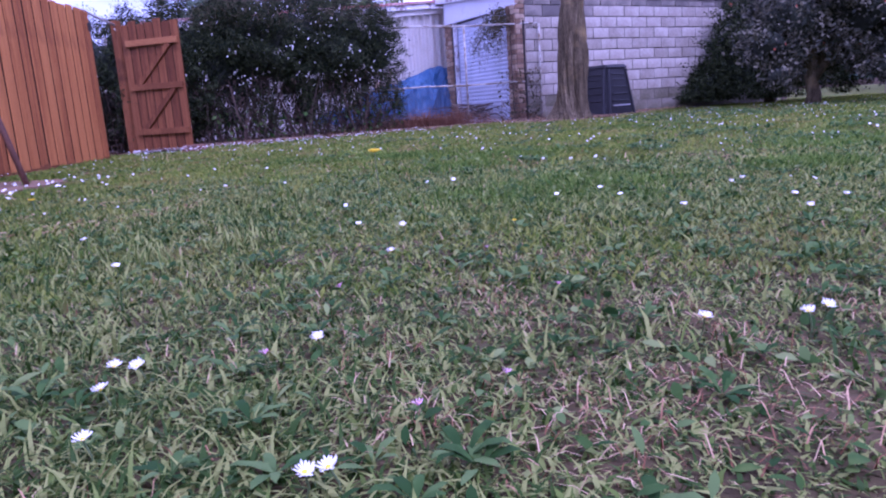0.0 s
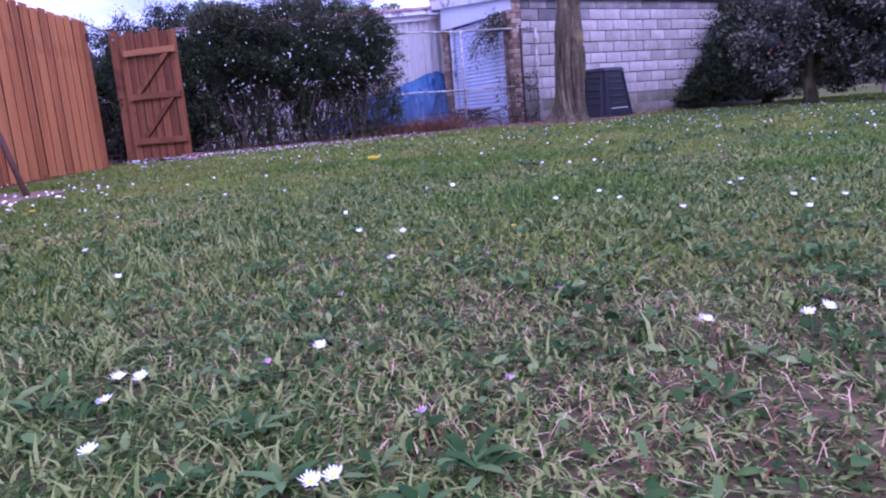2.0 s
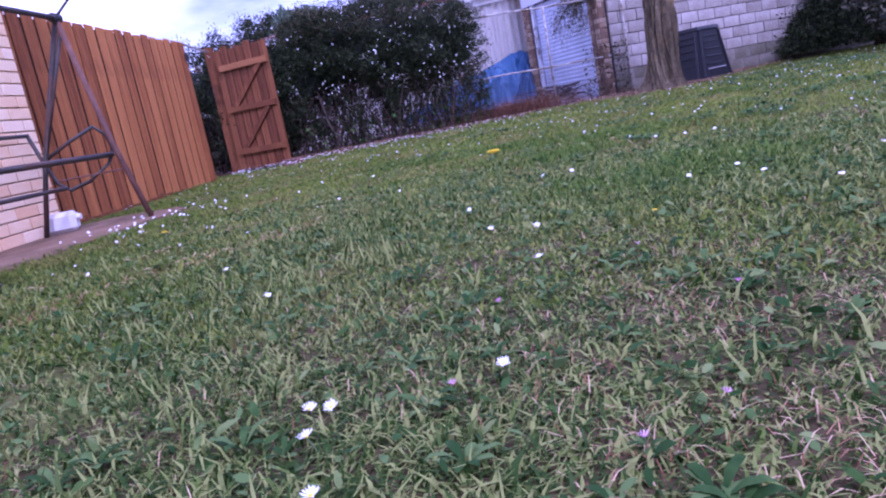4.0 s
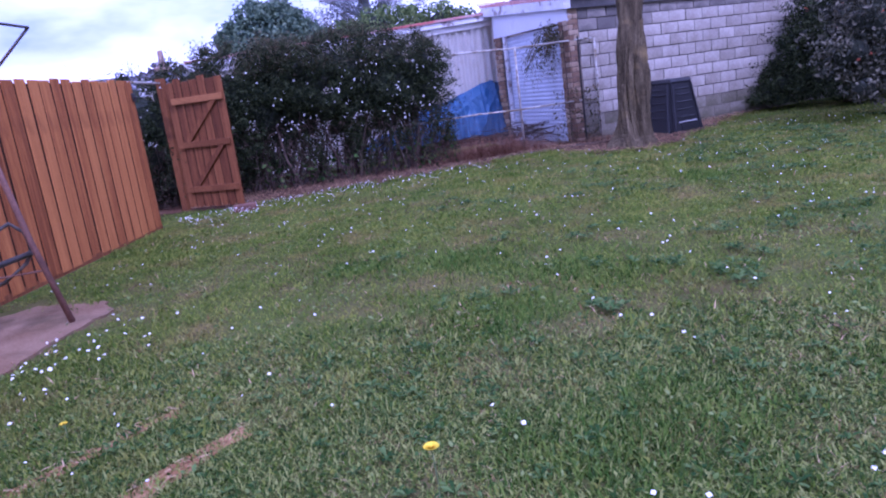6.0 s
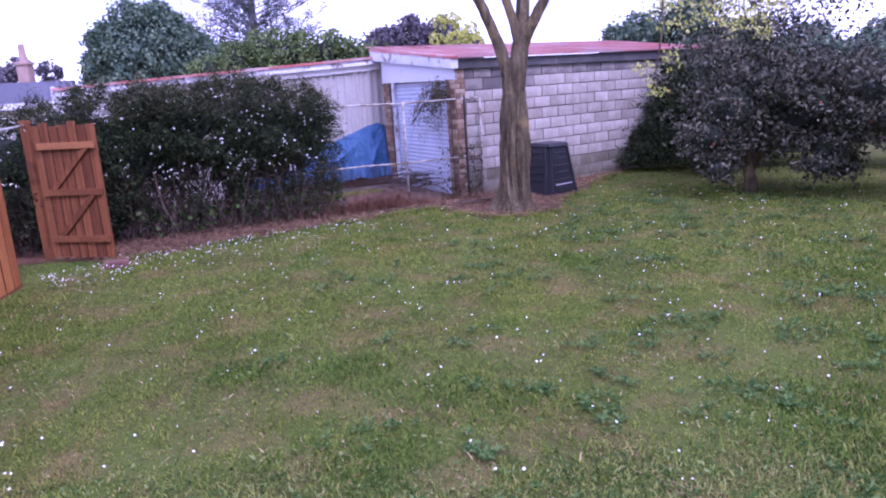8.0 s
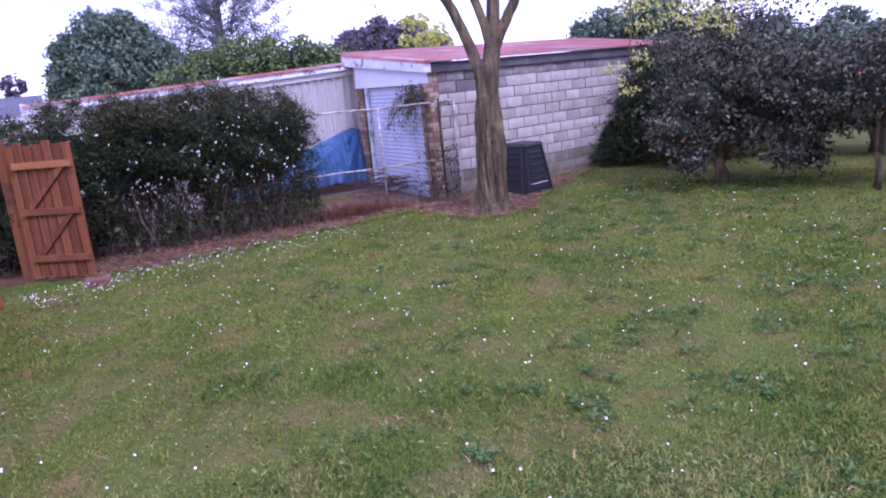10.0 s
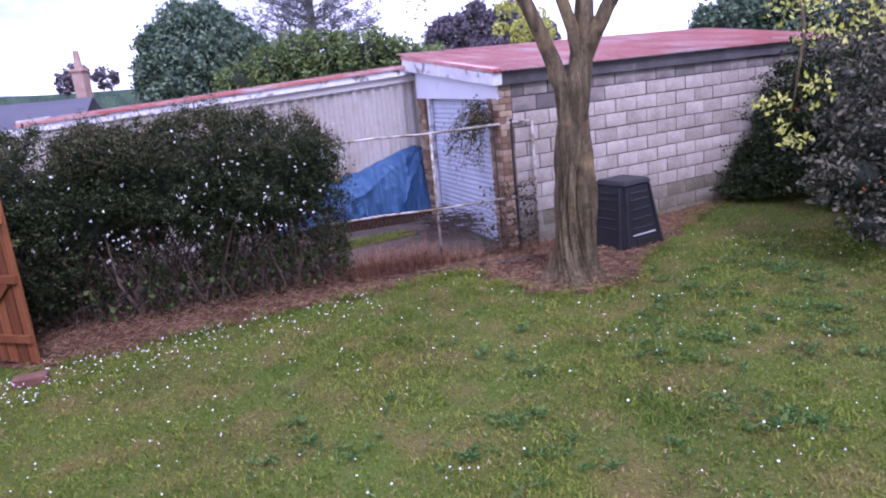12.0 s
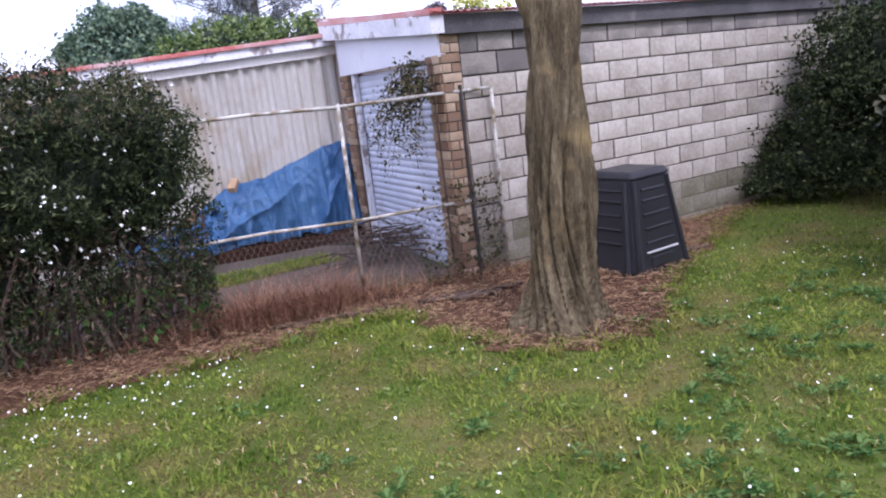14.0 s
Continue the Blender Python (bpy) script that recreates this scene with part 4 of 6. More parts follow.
for k in range(-36, 28):
    s0 = k * P * 1.0
    wires.append(([on_fence(max(-2.0, min(1.4, s0 + z * 0.55)), 0.02 + z) for z in np.linspace(0, 0.66, 12)], 0.0016))
    wires.append(([on_fence(max(-2.0, min(1.4, s0 + 0.36 - z * 0.55)), 0.02 + z) for z in np.linspace(0, 0.66, 12)], 0.0016))
part("chain_link", tubes(wires, 3), M_WIRE, fence, "rusty diamond wire mesh")

# ---- timber paling fence and gate ----
FA, FB = Vector((-4.34, 4.70, 0)), Vector((-4.83, 8.47, 0))
FDIR = (FB - FA).normalized()
FDEG = math.degrees(math.atan2(FDIR.y, FDIR.x))
FNORM = Vector((FDIR.y, -FDIR.x, 0))
paling_fence = root("paling_fence", "orange-brown timber paling fence, palings lapped", "fence", at=FA)


def board_mesh(name, sx, sy, sz, material, bevel=0.004):
    bm = bmesh.new()
    box(bm, (sx, sy, sz), Matrix.Translation((0, 0, sz / 2)), bevel)
    return mesh_of(bm, name, material)


LEN = (FB - FA).length
pal = [board_mesh("paling", w, 0.016, h, M_PALING) for w, h in ((0.160, 1.77), (0.166, 1.76), (0.156, 1.775))]
# near-black strips fill the seams and draw the shade between palings
strip = board_mesh("cover_strip", 0.044, 0.010, 1.735, M_SHADEWOOD, 0.002)
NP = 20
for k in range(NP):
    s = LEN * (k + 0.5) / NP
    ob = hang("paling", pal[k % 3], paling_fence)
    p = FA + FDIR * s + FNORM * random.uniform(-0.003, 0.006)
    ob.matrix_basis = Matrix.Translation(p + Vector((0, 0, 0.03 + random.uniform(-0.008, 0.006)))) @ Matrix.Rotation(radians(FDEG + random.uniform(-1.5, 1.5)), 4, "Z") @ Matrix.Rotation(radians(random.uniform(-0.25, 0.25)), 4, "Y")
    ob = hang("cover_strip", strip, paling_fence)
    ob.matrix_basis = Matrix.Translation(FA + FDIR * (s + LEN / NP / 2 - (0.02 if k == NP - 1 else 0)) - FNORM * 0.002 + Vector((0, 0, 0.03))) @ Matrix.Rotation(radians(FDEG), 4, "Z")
for z in (0.35, 0.95, 1.5):
    bm = bmesh.new()
    box(bm, (LEN, 0.04, 0.075), Matrix.Translation((FA + FB) / 2 - FNORM * 0.052 + Vector((0, 0, z))) @ Matrix.Rotation(radians(FDEG), 4, "Z"))
    part("back_rail", bm, M_PALING, paling_fence)
for f in (0.02, 0.5, 0.985):
    bm = bmesh.new()
    box(bm, (0.10, 0.09, 1.74), Matrix.Translation(FA + FDIR * LEN * f - FNORM * 0.11 + Vector((0, 0, 0.87))) @ Matrix.Rotation(radians(FDEG), 4, "Z"))
    part("fence_post", bm, M_GATE, paling_fence)
bm = bmesh.new()
box(bm, (LEN, 0.012, 0.08), Matrix.Translation((FA + FB) / 2 + FNORM * 0.0 + Vector((0, 0, 0.02))) @ Matrix.Rotation(radians(FDEG), 4, "Z"))
part("plinth", bm, M_GATE, paling_fence, "dark plinth board along the ground")
bm = bmesh.new()
box(bm, (0.05, 0.03, 0.10), Matrix.Translation(FB - FDIR * 0.06 + FNORM * 0.03 + Vector((0, 0, 1.60))) @ Matrix.Rotation(radians(FDEG), 4, "Z"), 0.006)
tube(bm, [FB - FDIR * 0.10 + FNORM * 0.05 + Vector((0, 0, 1.60)), FB + FDIR * 0.03 + FNORM * 0.05 + Vector((0, 0, 1.60))], 0.008, 6)
part("latch", bm, M_METALDARK, paling_fence, "black iron gate latch")

GA, GB = Vector((-5.14, 9.78, 0)), Vector((-4.20, 9.58, 0))
GDIR = (GB - GA).normalized()
GDEG = math.degrees(math.atan2(GDIR.y, GDIR.x))
GN = Vector((GDIR.y, -GDIR.x, 0))
gate = root("timber_gate", "brown timber gate standing open, ledged and braced", "gate", at=GA)
GW = (GB - GA).length


def on_gate(s, z, out=0.0):
    return GA + GDIR * s + GN * out + Vector((0, 0, z))


gm = [board_mesh("board", 0.122, 0.018, h, M_GATE) for h in (1.74, 1.78, 1.73)]
for k in range(7):
    ob = hang("board", gm[k % 3], gate)
    ob.matrix_basis = Matrix.Translation(on_gate(0.066 + 0.1365 * k, 0.04)) @ Matrix.Rotation(radians(GDEG), 4, "Z")
# added strips: the gate's shadowed gaps as dark pieces
gs = board_mesh("gap_strip", 0.030, 0.008, 1.70, M_SHADEWOOD, 0.001)
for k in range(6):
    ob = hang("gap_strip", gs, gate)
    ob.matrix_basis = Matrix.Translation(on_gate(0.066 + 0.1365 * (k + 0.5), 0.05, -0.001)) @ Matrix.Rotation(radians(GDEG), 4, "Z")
for z in (0.30, 0.92, 1.52):
    bm = bmesh.new()
    box(bm, (0.84, 0.032, 0.085), Matrix.Translation(on_gate(GW / 2 + 0.02, z, 0.026)) @ Matrix.Rotation(radians(GDEG), 4, "Z"), 0.004)
    part("ledge", bm, M_RAILWOOD, gate)
for z0, z1 in ((0.34, 0.88), (0.96, 1.48)):
    p, q = on_gate(0.22, z0, 0.024), on_gate(0.78, z1, 0.024)
    bm = bmesh.new()
    m = Matrix.Translation((p + q) / 2) @ Matrix.Rotation(radians(GDEG), 4, "Z") @ Matrix.Rotation(-math.atan2(z1 - z0, 0.56), 4, "Y")
    box(bm, ((q - p).length, 0.026, 0.07), m, 0.003)
    part("brace", bm, M_GATE, gate)
bm = bmesh.new()
box(bm, (0.10, 0.10, 1.86), Matrix.Translation((-5.24, 9.86, 0.93)) @ Matrix.Rotation(radians(GDEG), 4, "Z"), 0.006)
tagged(new("gate_post", mesh_of(bm, "gate_post", M_GATE)), "dark brown square timber gate post", "post")
bm = bmesh.new()
tube(bm, [FB + Vector((0, 0, 1.78)) - FDIR * 0.1, GA + Vector((-0.1, 0.06, 1.80))], 0.016, 8)
tagged(new("gate_bar", mesh_of(bm, "gate_bar", M_PIPE, True)), "thin pale metal bar over the gateway", "bar")

# ---- compost bin ----
bin_ = root("compost_bin", "black plastic compost bin tapering to its lid", "compost bin", at=(1.97, 12.90, 0))
BM_ = at_dir(1.97, 12.90, 0.0, 38.0)


def frustum(bm, m, w0, w1, z0, z1, bevel=0.0):
    vs = [bm.verts.new(m @ Vector((sx * w / 2, sy * w / 2, z))) for w, z in ((w0, z0), (w1, z1)) for sx, sy in ((-1, -1), (1, -1), (1, 1), (-1, 1))]
    fs = [bm.faces.new([vs[k] for k in q]) for q in ((3, 2, 1, 0), (4, 5, 6, 7), (0, 1, 5, 4), (1, 2, 6, 5), (2, 3, 7, 6), (3, 0, 4, 7))]
    if bevel:
        bmesh.ops.bevel(bm, geom=list({e for f in fs for e in f.edges}), offset=bevel, segments=2, affect="EDGES")
    return bm


part("body", frustum(bmesh.new(), BM_, 0.74, 0.50, 0.0, 0.84, 0.025), M_BIN, bin_, smooth=False)
part("lid", frustum(bmesh.new(), BM_, 0.52, 0.46, 0.835, 0.895, 0.012), M_BIN, bin_, "black lid")


def bin_face(x, z, out):
    f = z / 0.84
    return BM_ @ Vector((x, -(0.37 + (0.25 - 0.37) * f) - out, z))


for side in (0, 1, 3):
    R = BM_ @ Matrix.Rotation(radians(90 * side), 4, "Z") @ BM_.inverted()
    for x in (-1, 1):
        bm = bmesh.new()
        tube(bm, [R @ bin_face(x * 0.285, 0.04, 0.004), R @ bin_face(x * 0.20, 0.82, 0.004)], 0.022, 6)
        part("corner_rib", bm, M_BIN, bin_)
    for z in (0.28, 0.40, 0.52, 0.64, 0.73):
        w = 0.20 - 0.07 * z
        bm = bmesh.new()
        tube(bm, [R @ bin_face(-w, z, 0.0), R @ bin_face(w, z, 0.0)], 0.014, 6)
        part("louvre", bm, M_BIN, bin_)
# the lip's highlight is painted as pale grey on the black plastic
bm = bmesh.new()
box(bm, (0.40, 0.02, 0.018), Matrix.Translation(bin_face(0, 0.20, 0.012)) @ Matrix.Rotation(radians(38), 4, "Z"), 0.004)
hatch = part("hatch_lip", bm, M_BINLIGHT, bin_, "pale edge of the hatch, a highlight put into its colour")
bm = bmesh.new()
box(bm, (0.30, 0.016, 0.09), Matrix.Translation(bin_face(0, 0.11, 0.005)) @ Matrix.Rotation(radians(38), 4, "Z") @ Matrix.Rotation(radians(-7), 4, "X"), 0.004)
part("hatch", bm, M_BIN, bin_)


# ---- yard tree ----
tree = root("tree", "tall tree with twisted furrowed bark and lime-green leaves", "tree", at=(1.2, 11.49, 0))


def trunk_lumps(f, w):
    root_flare = 0.35 * math.exp(-f * 9) * max(0, math.sin(4 * w + 0.6)) + 0.06 * math.sin(7 * w + f * 5)
    return 1 + root_flare + 0.06 * math.sin(3 * w + f * 3) + 0.015 * math.sin(11 * w + f * 4)


bm = bmesh.new()
TP = [(1.18, 11.49, -0.05), (1.18, 11.49, 0.05), (1.19, 11.49, 0.18), (1.21, 11.49, 0.4), (1.24, 11.48, 0.7), (1.26, 11.48, 1.05), (1.265, 11.48, 1.4), (1.27, 11.47, 1.7), (1.275, 11.47, 1.95), (1.28, 11.47, 2.12), (1.28, 11.47, 2.26)]
TR = [0.41, 0.35, 0.28, 0.23, 0.215, 0.22, 0.205, 0.18, 0.168, 0.160, 0.13]
fine_p, fine_r = [], []
for i in range(len(TP) - 1):
    for k in range(12):
        f = k / 12
        fine_p.append(tuple(a + (b - a) * f for a, b in zip(TP[i], TP[i + 1])))
        fine_r.append(TR[i] + (TR[i + 1] - TR[i]) * f)
tube(bm, fine_p, fine_r, 120, trunk_lumps)
for v in bm.verts:
    q = v.co
    c = Vector((1.25, 11.48, q.z))
    w = math.atan2(q.y - c.y, q.x - c.x) + 0.5 * math.sin(q.z * 1.7)
    low = max(0.25, min(1.0, 1.9 - q.z))
    w2 = w + 0.18 * math.sin(q.z * 1.3) + 0.10 * noise.noise(Vector((0, 0, q.z * 1.5)))
    ridge = noise.noise(Vector((math.cos(w2) * 2.2, math.sin(w2) * 2.2, q.z * 0.7)))
    crack = abs(noise.noise(Vector((math.cos(w2) * 4.2, math.sin(w2) * 4.2, q.z * 0.75 + 3))))
    fine = abs(noise.noise(Vector((math.cos(w2) * 11, math.sin(w2) * 11, q.z * 1.6 + 9))))
    q += (q - c).normalized() * (0.035 * ridge - low * 0.065 * max(0, 0.17 - crack) / 0.17 - low * 0.024 * max(0, 0.2 - fine) / 0.2)
part("trunk", bm, M_BARK, tree, "furrowed brown-grey trunk with flaring roots", smooth=True)
TREE_LIMBS = [
    ([(1.27, 11.47, 1.7), (1.21, 11.47, 2.05), (1.12, 11.48, 2.35), (1.02, 11.5, 2.65), (0.86, 11.5, 3.05), (0.6, 11.5, 3.5), (0.2, 11.4, 4.3), (-0.3, 11.2, 5.0)], [0.11, 0.105, 0.092, 0.084, 0.076, 0.066, 0.05, 0.03]),
    ([(1.38, 11.46, 2.4), (1.30, 11.42, 2.8), (1.14, 11.4, 3.3), (0.95, 11.3, 4.2), (0.9, 11.1, 5.2)], [0.075, 0.070, 0.062, 0.05, 0.03]),
    ([(1.27, 11.47, 1.7), (1.32, 11.47, 2.1), (1.38, 11.48, 2.4), (1.44, 11.49, 2.8), (1.46, 11.52, 3.5), (1.5, 11.5, 4.6), (1.7, 11.4, 5.6)], [0.14, 0.138, 0.128, 0.108, 0.085, 0.06, 0.03]),
    ([(1.40, 11.47, 2.45), (1.52, 11.42, 2.7), (1.72, 11.38, 3.05), (2.0, 11.3, 3.6), (2.6, 11.0, 4.3), (3.2, 10.5, 4.7)], [0.09, 0.085, 0.075, 0.065, 0.05, 0.03]),
    ([(2.0, 11.3, 3.6), (2.4, 10.7, 3.7), (2.7, 9.9, 3.4), (2.8, 9.2, 2.9), (2.7, 8.85, 2.45), (2.59, 8.8, 1.81)], [0.045, 0.035, 0.026, 0.018, 0.010, 0.004]),
    ([(2.4, 10.7, 3.7), (3.2, 10.4, 3.6), (3.9, 10.0, 3.2), (4.4, 9.6, 2.8)], [0.030, 0.022, 0.016, 0.010]),
    ([(2.7, 9.9, 3.4), (3.2, 9.4, 3.0), (3.6, 9.15, 2.5)], [0.020, 0.014, 0.008]),
    ([(0.6, 11.5, 3.5), (0.1, 11.8, 3.7), (-0.4, 12.0, 3.6)], [0.03, 0.02, 0.01]),
]
for pts, radii in TREE_LIMBS:
    fp, fr = [], []
    for i in range(len(pts) - 1):
        for k in range(4):
            f = k / 4
            fp.append(tuple(a + (b - a) * f + random.uniform(-0.006, 0.006) for a, b in zip(pts[i], pts[i + 1])))
            fr.append(radii[i] + (radii[i + 1] - radii[i]) * f)
    part("limb", tube(bmesh.new(), fp, fr, 20, lambda f, w: 1 + 0.06 * math.sin(3 * w + 9 * f) + 0.035 * math.sin(7 * w + 4 * f)), M_BARK, tree, smooth=True)


def clumps(spots, n, spread):
    c = []
    for x, y, z, r in spots:
        k = max(8, int(n * r * r * 4))
        p = unit(rng.normal(size=(k, 3))) * (rng.random((k, 1)) ** 0.4) * r
        c.append(p * np.array([1, 1, spread]) + [x, y, z])
    return np.concatenate(c)


lime_spots = [(2.39, 8.80, 2.06, 0.06), (2.47, 8.80, 2.01, 0.10), (2.53, 8.80, 2.07, 0.10), (2.52, 8.80, 1.92, 0.08), (2.60, 8.80, 1.84, 0.09), (2.66, 8.80, 1.78, 0.09), (2.58, 8.80, 1.76, 0.06), (2.73, 8.80, 1.79, 0.05), (2.69, 8.80, 2.15, 0.10), (2.77, 8.80, 2.19, 0.10), (2.75, 8.80, 2.01, 0.04), (2.87, 8.80, 2.08, 0.06), (2.75, 8.85, 2.5, 0.14), (2.8, 9.1, 2.75, 0.32), (2.7, 9.6, 3.1, 0.35), (3.05, 9.0, 2.5, 0.16), (3.3, 9.1, 2.65, 0.20), (3.65, 9.1, 2.6, 0.16), (3.55, 8.9, 2.45, 0.20), (3.78, 8.95, 2.5, 0.20), (3.35, 8.9, 2.5, 0.14), (3.92, 9.0, 2.36, 0.13), (3.5, 9.2, 2.8, 0.30), (4.0, 9.3, 2.7, 0.26), (4.4, 9.6, 2.75, 0.24), (3.0, 9.3, 2.9, 0.30), (3.9, 10.2, 3.2, 0.40), (3.3, 10.4, 3.5, 0.4), (-0.3, 11.9, 3.5, 0.28), (0.0, 11.8, 3.75, 0.3), (-0.4, 12.1, 3.2, 0.2),
              (0.2, 11.4, 4.4, 0.5), (-0.3, 11.2, 5.0, 0.6), (0.9, 11.1, 5.2, 0.7), (1.7, 11.4, 5.5, 0.7), (3.2, 10.5, 4.7, 0.6), (2.6, 11.0, 4.4, 0.5), (1.3, 11.4, 6.1, 0.7)]
hang("crown", leaves("crown", clumps(lime_spots, 350, 0.8), 0.048, 0.027, M_LIME, 0.6), tree, "sparse lime-green leaves", "stuff")


# ---- dark glossy garden trees ----
def bush_tree(name, x, y, trunk_h, blobs, n, leaf, material, label, stems, core=0.6, girth=1.0):
    ob = root(name, label, "tree", "dark garden trees", at=(x, y, 0))
    bm = bmesh.new()
    tube(bm, [(x, y, -0.03), (x + 0.02, y, trunk_h * 0.4), (x - 0.03, y + 0.02, trunk_h), (x, y, trunk_h + 0.9)], [q * girth for q in (0.13, 0.10, 0.085, 0.05)], 12, lambda f, w: 1 + 0.12 * math.sin(3 * w + 6 * f))
    part("trunk", bm, M_BARK, ob, "short dark trunk", smooth=True)
    for k in range(stems):
        bx, by, bz, br = blobs[k % len(blobs)]
        part("limb", tube(bmesh.new(), [(x, y, trunk_h * 0.8), ((x + bx) / 2 + random.uniform(-0.1, 0.1), (y + by) / 2, (trunk_h + bz) / 2 + 0.1), (bx, by, bz)], [0.06, 0.045, 0.02], 8), M_BARK, ob, smooth=True)
    # solid lumps close the crown; its inner shade is in their near-black colour
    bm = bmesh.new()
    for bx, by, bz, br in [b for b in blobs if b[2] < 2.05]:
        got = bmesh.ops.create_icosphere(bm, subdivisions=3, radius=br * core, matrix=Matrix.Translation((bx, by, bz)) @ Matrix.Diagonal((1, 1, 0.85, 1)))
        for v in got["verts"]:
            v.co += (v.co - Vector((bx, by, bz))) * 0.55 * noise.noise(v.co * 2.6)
    part("crown_shade_core", bm, M_CORE, ob, "solid lumps coloured near-black for the shade inside the crown")
    c = []
    sprigs = []
    for bx, by, bz, br in blobs:
        for d in unit(rng.normal(size=(14, 3))):
            sprigs.append((bx + d[0] * br * 0.95, by + d[1] * br * 0.95, bz + d[2] * br * 0.8, br * rng.uniform(0.16, 0.34)))
    for bx, by, bz, br in blobs + sprigs:
        k = int(n * br * br * (0.17 if bz > 2.05 else 0.85))
        d = unit(rng.normal(size=(k, 3)))
        lump = 1 + 0.38 * np.sin(d[:, 0] * 7 + bx * 3) * np.sin(d[:, 1] * 6 + by) + 0.30 * np.sin(d[:, 2] * 9 + d[:, 0] * 5 + bz)
        c.append(d * np.array([1, 1, 0.85]) * (br * lump * (0.62 + 0.5 * rng.random(k) ** 0.8))[:, None] + [bx, by, bz])
    c = np.concatenate(c)
    c = c[c[:, 2] > 0.12]
    hang("crown", leaves("crown", c, leaf, leaf * 0.5, material, 0.3), ob, "dense dark leaves", "stuff")
    if name == "camellia_tree":
        spots = c[rng.integers(0, len(c), 34)]
        hang("blossom", leaves("blossom", np.repeat(spots, 5, 0) + rng.normal(0, 0.012, (170, 3)), 0.035, 0.028, M_REDPETAL, 0), ob, "few faded orange-red blossoms", "stuff")
    return ob


bush_tree("camellia_tree", 5.0, 11.75, 0.45, [(5.2, 11.9, 1.5, 0.95), (4.6, 11.6, 1.35, 0.6), (5.7, 11.6, 1.4, 0.85), (5.1, 12.1, 2.3, 0.9), (5.55, 12.0, 2.1, 0.7), (4.8, 11.9, 2.15, 0.65), (5.1, 12.2, 3.0, 0.65), (5.35, 12.3, 3.5, 0.75), (5.95, 12.1, 3.0, 0.75), (4.75, 12.2, 2.75, 0.55), (6.3, 11.9, 2.3, 0.7), (6.2, 11.6, 1.55, 0.65), (4.5, 11.5, 0.85, 0.35), (5.9, 11.1, 0.75, 0.42), (5.6, 10.9, 0.5, 0.25), (4.35, 11.3, 0.5, 0.28), (4.2, 11.5, 0.95, 0.4), (6.1, 11.2, 0.45, 0.3), (5.3, 12.4, 0.8, 0.5)], 4200, 0.078, M_CAMELLIA, "dark glossy-leaved camellia tree with a short trunk", 6)
bush_tree("camellia_tree", 6.6, 10.2, 0.7, [(6.7, 10.3, 1.45, 0.6), (7.1, 10.6, 1.6, 0.7), (6.4, 10.7, 1.5, 0.5), (7.0, 10.2, 1.9, 0.55), (7.6, 10.3, 1.8, 0.7), (6.2, 10.9, 1.2, 0.45)], 4500, 0.075, M_CAMELLIA, "second dark glossy-leaved camellia tree on a thin trunk", 3, girth=0.45)
bush_tree("wall_shrub", 5.5, 15.0, 0.4, [(4.9, 14.95, 0.5, 0.5), (4.45, 15.2, 0.4, 0.5), (4.9, 15.35, 0.95, 0.65), (5.05, 15.4, 1.6, 0.55), (5.35, 15.5, 2.15, 0.5), (5.5, 15.0, 1.0, 0.8), (5.35, 15.1, 1.6, 0.65), (6.2, 15.3, 1.8, 0.9), (6.6, 14.9, 1.0, 0.9), (6.1, 15.0, 2.4, 0.7), (5.7, 14.4, 0.55, 0.6), (5.2, 14.1, 0.4, 0.4), (4.1, 15.0, 0.28, 0.35)], 8500, 0.055, M_HEDGE, "dark shrub grown against the block wall", 4, core=0.42)
bush_tree("boundary_tree", 8.8, 13.6, 0.9, [(8.4, 13.6, 1.05, 0.75), (9.4, 13.2, 1.1, 0.8), (8.9, 13.8, 1.4, 0.5), (7.7, 14.2, 1.2, 0.75), (7.2, 14.8, 1.2, 0.7), (9.8, 12.2, 1.2, 0.7)], 2600, 0.085, M_CAMELLIA, "dark evergreen tree at the garden boundary", 5)
bush_tree("boundary_tree", 10.6, 10.4, 1.0, [(10.4, 10.4, 1.3, 0.7), (11.0, 9.8, 1.4, 0.8), (10.3, 11.2, 1.4, 0.7), (11.4, 11.0, 1.3, 0.7)], 2400, 0.085, M_CAMELLIA, "dark evergreen tree beside the lawn", 4)

# low timber fence behind the trees
rail_fence = root("rail_fence", "low weathered timber rail fence behind the trees", "fence", at=(8.0, 16.6, 0))
for x in (6.6, 8.4, 10.2, 12.0):
    bm = bmesh.new()
    box(bm, (0.10, 0.10, 1.0), Matrix.Translation((x, 17.2 - (x - 6.6) * 0.55, 0.5)), 0.006)
    part("post", bm, M_OLDWOOD, rail_fence)
for z in (0.3, 0.55, 0.8):
    bm = bmesh.new()
    box(bm, (6.3, 0.03, 0.14), Matrix.Translation((9.3, 15.66, z)) @ Matrix.Rotation(math.atan(-0.55), 4, "Z"), 0.004)
    part("rail", bm, M_OLDWOOD, rail_fence)

# ---- hedge on the fence line ----
hedge = root("hedge", "overgrown dark green hedge with small white flowers on the fence", "hedge", at=(-4.0, 11.3, 0))
HD = Vector((math.cos(radians(23)), math.sin(radians(23)), 0))
HN = Vector((HD.y, -HD.x, 0))
H0 = Vector((-1.75, 12.2, 0))


def hedge_p(s, z, out):
    return H0 - HD * s + HN * out + Vector((0, 0, z))


def hedge_top(s):
    """The hedge's height along its length."""
    return np.interp(s, [-0.35, 0.0, 0.3, 1.0, 2.0, 3.0, 4.0, 5.0, 8.5], [1.5, 1.95, 2.13, 2.25, 2.28, 2.20, 2.13, 1.92, 1.7])


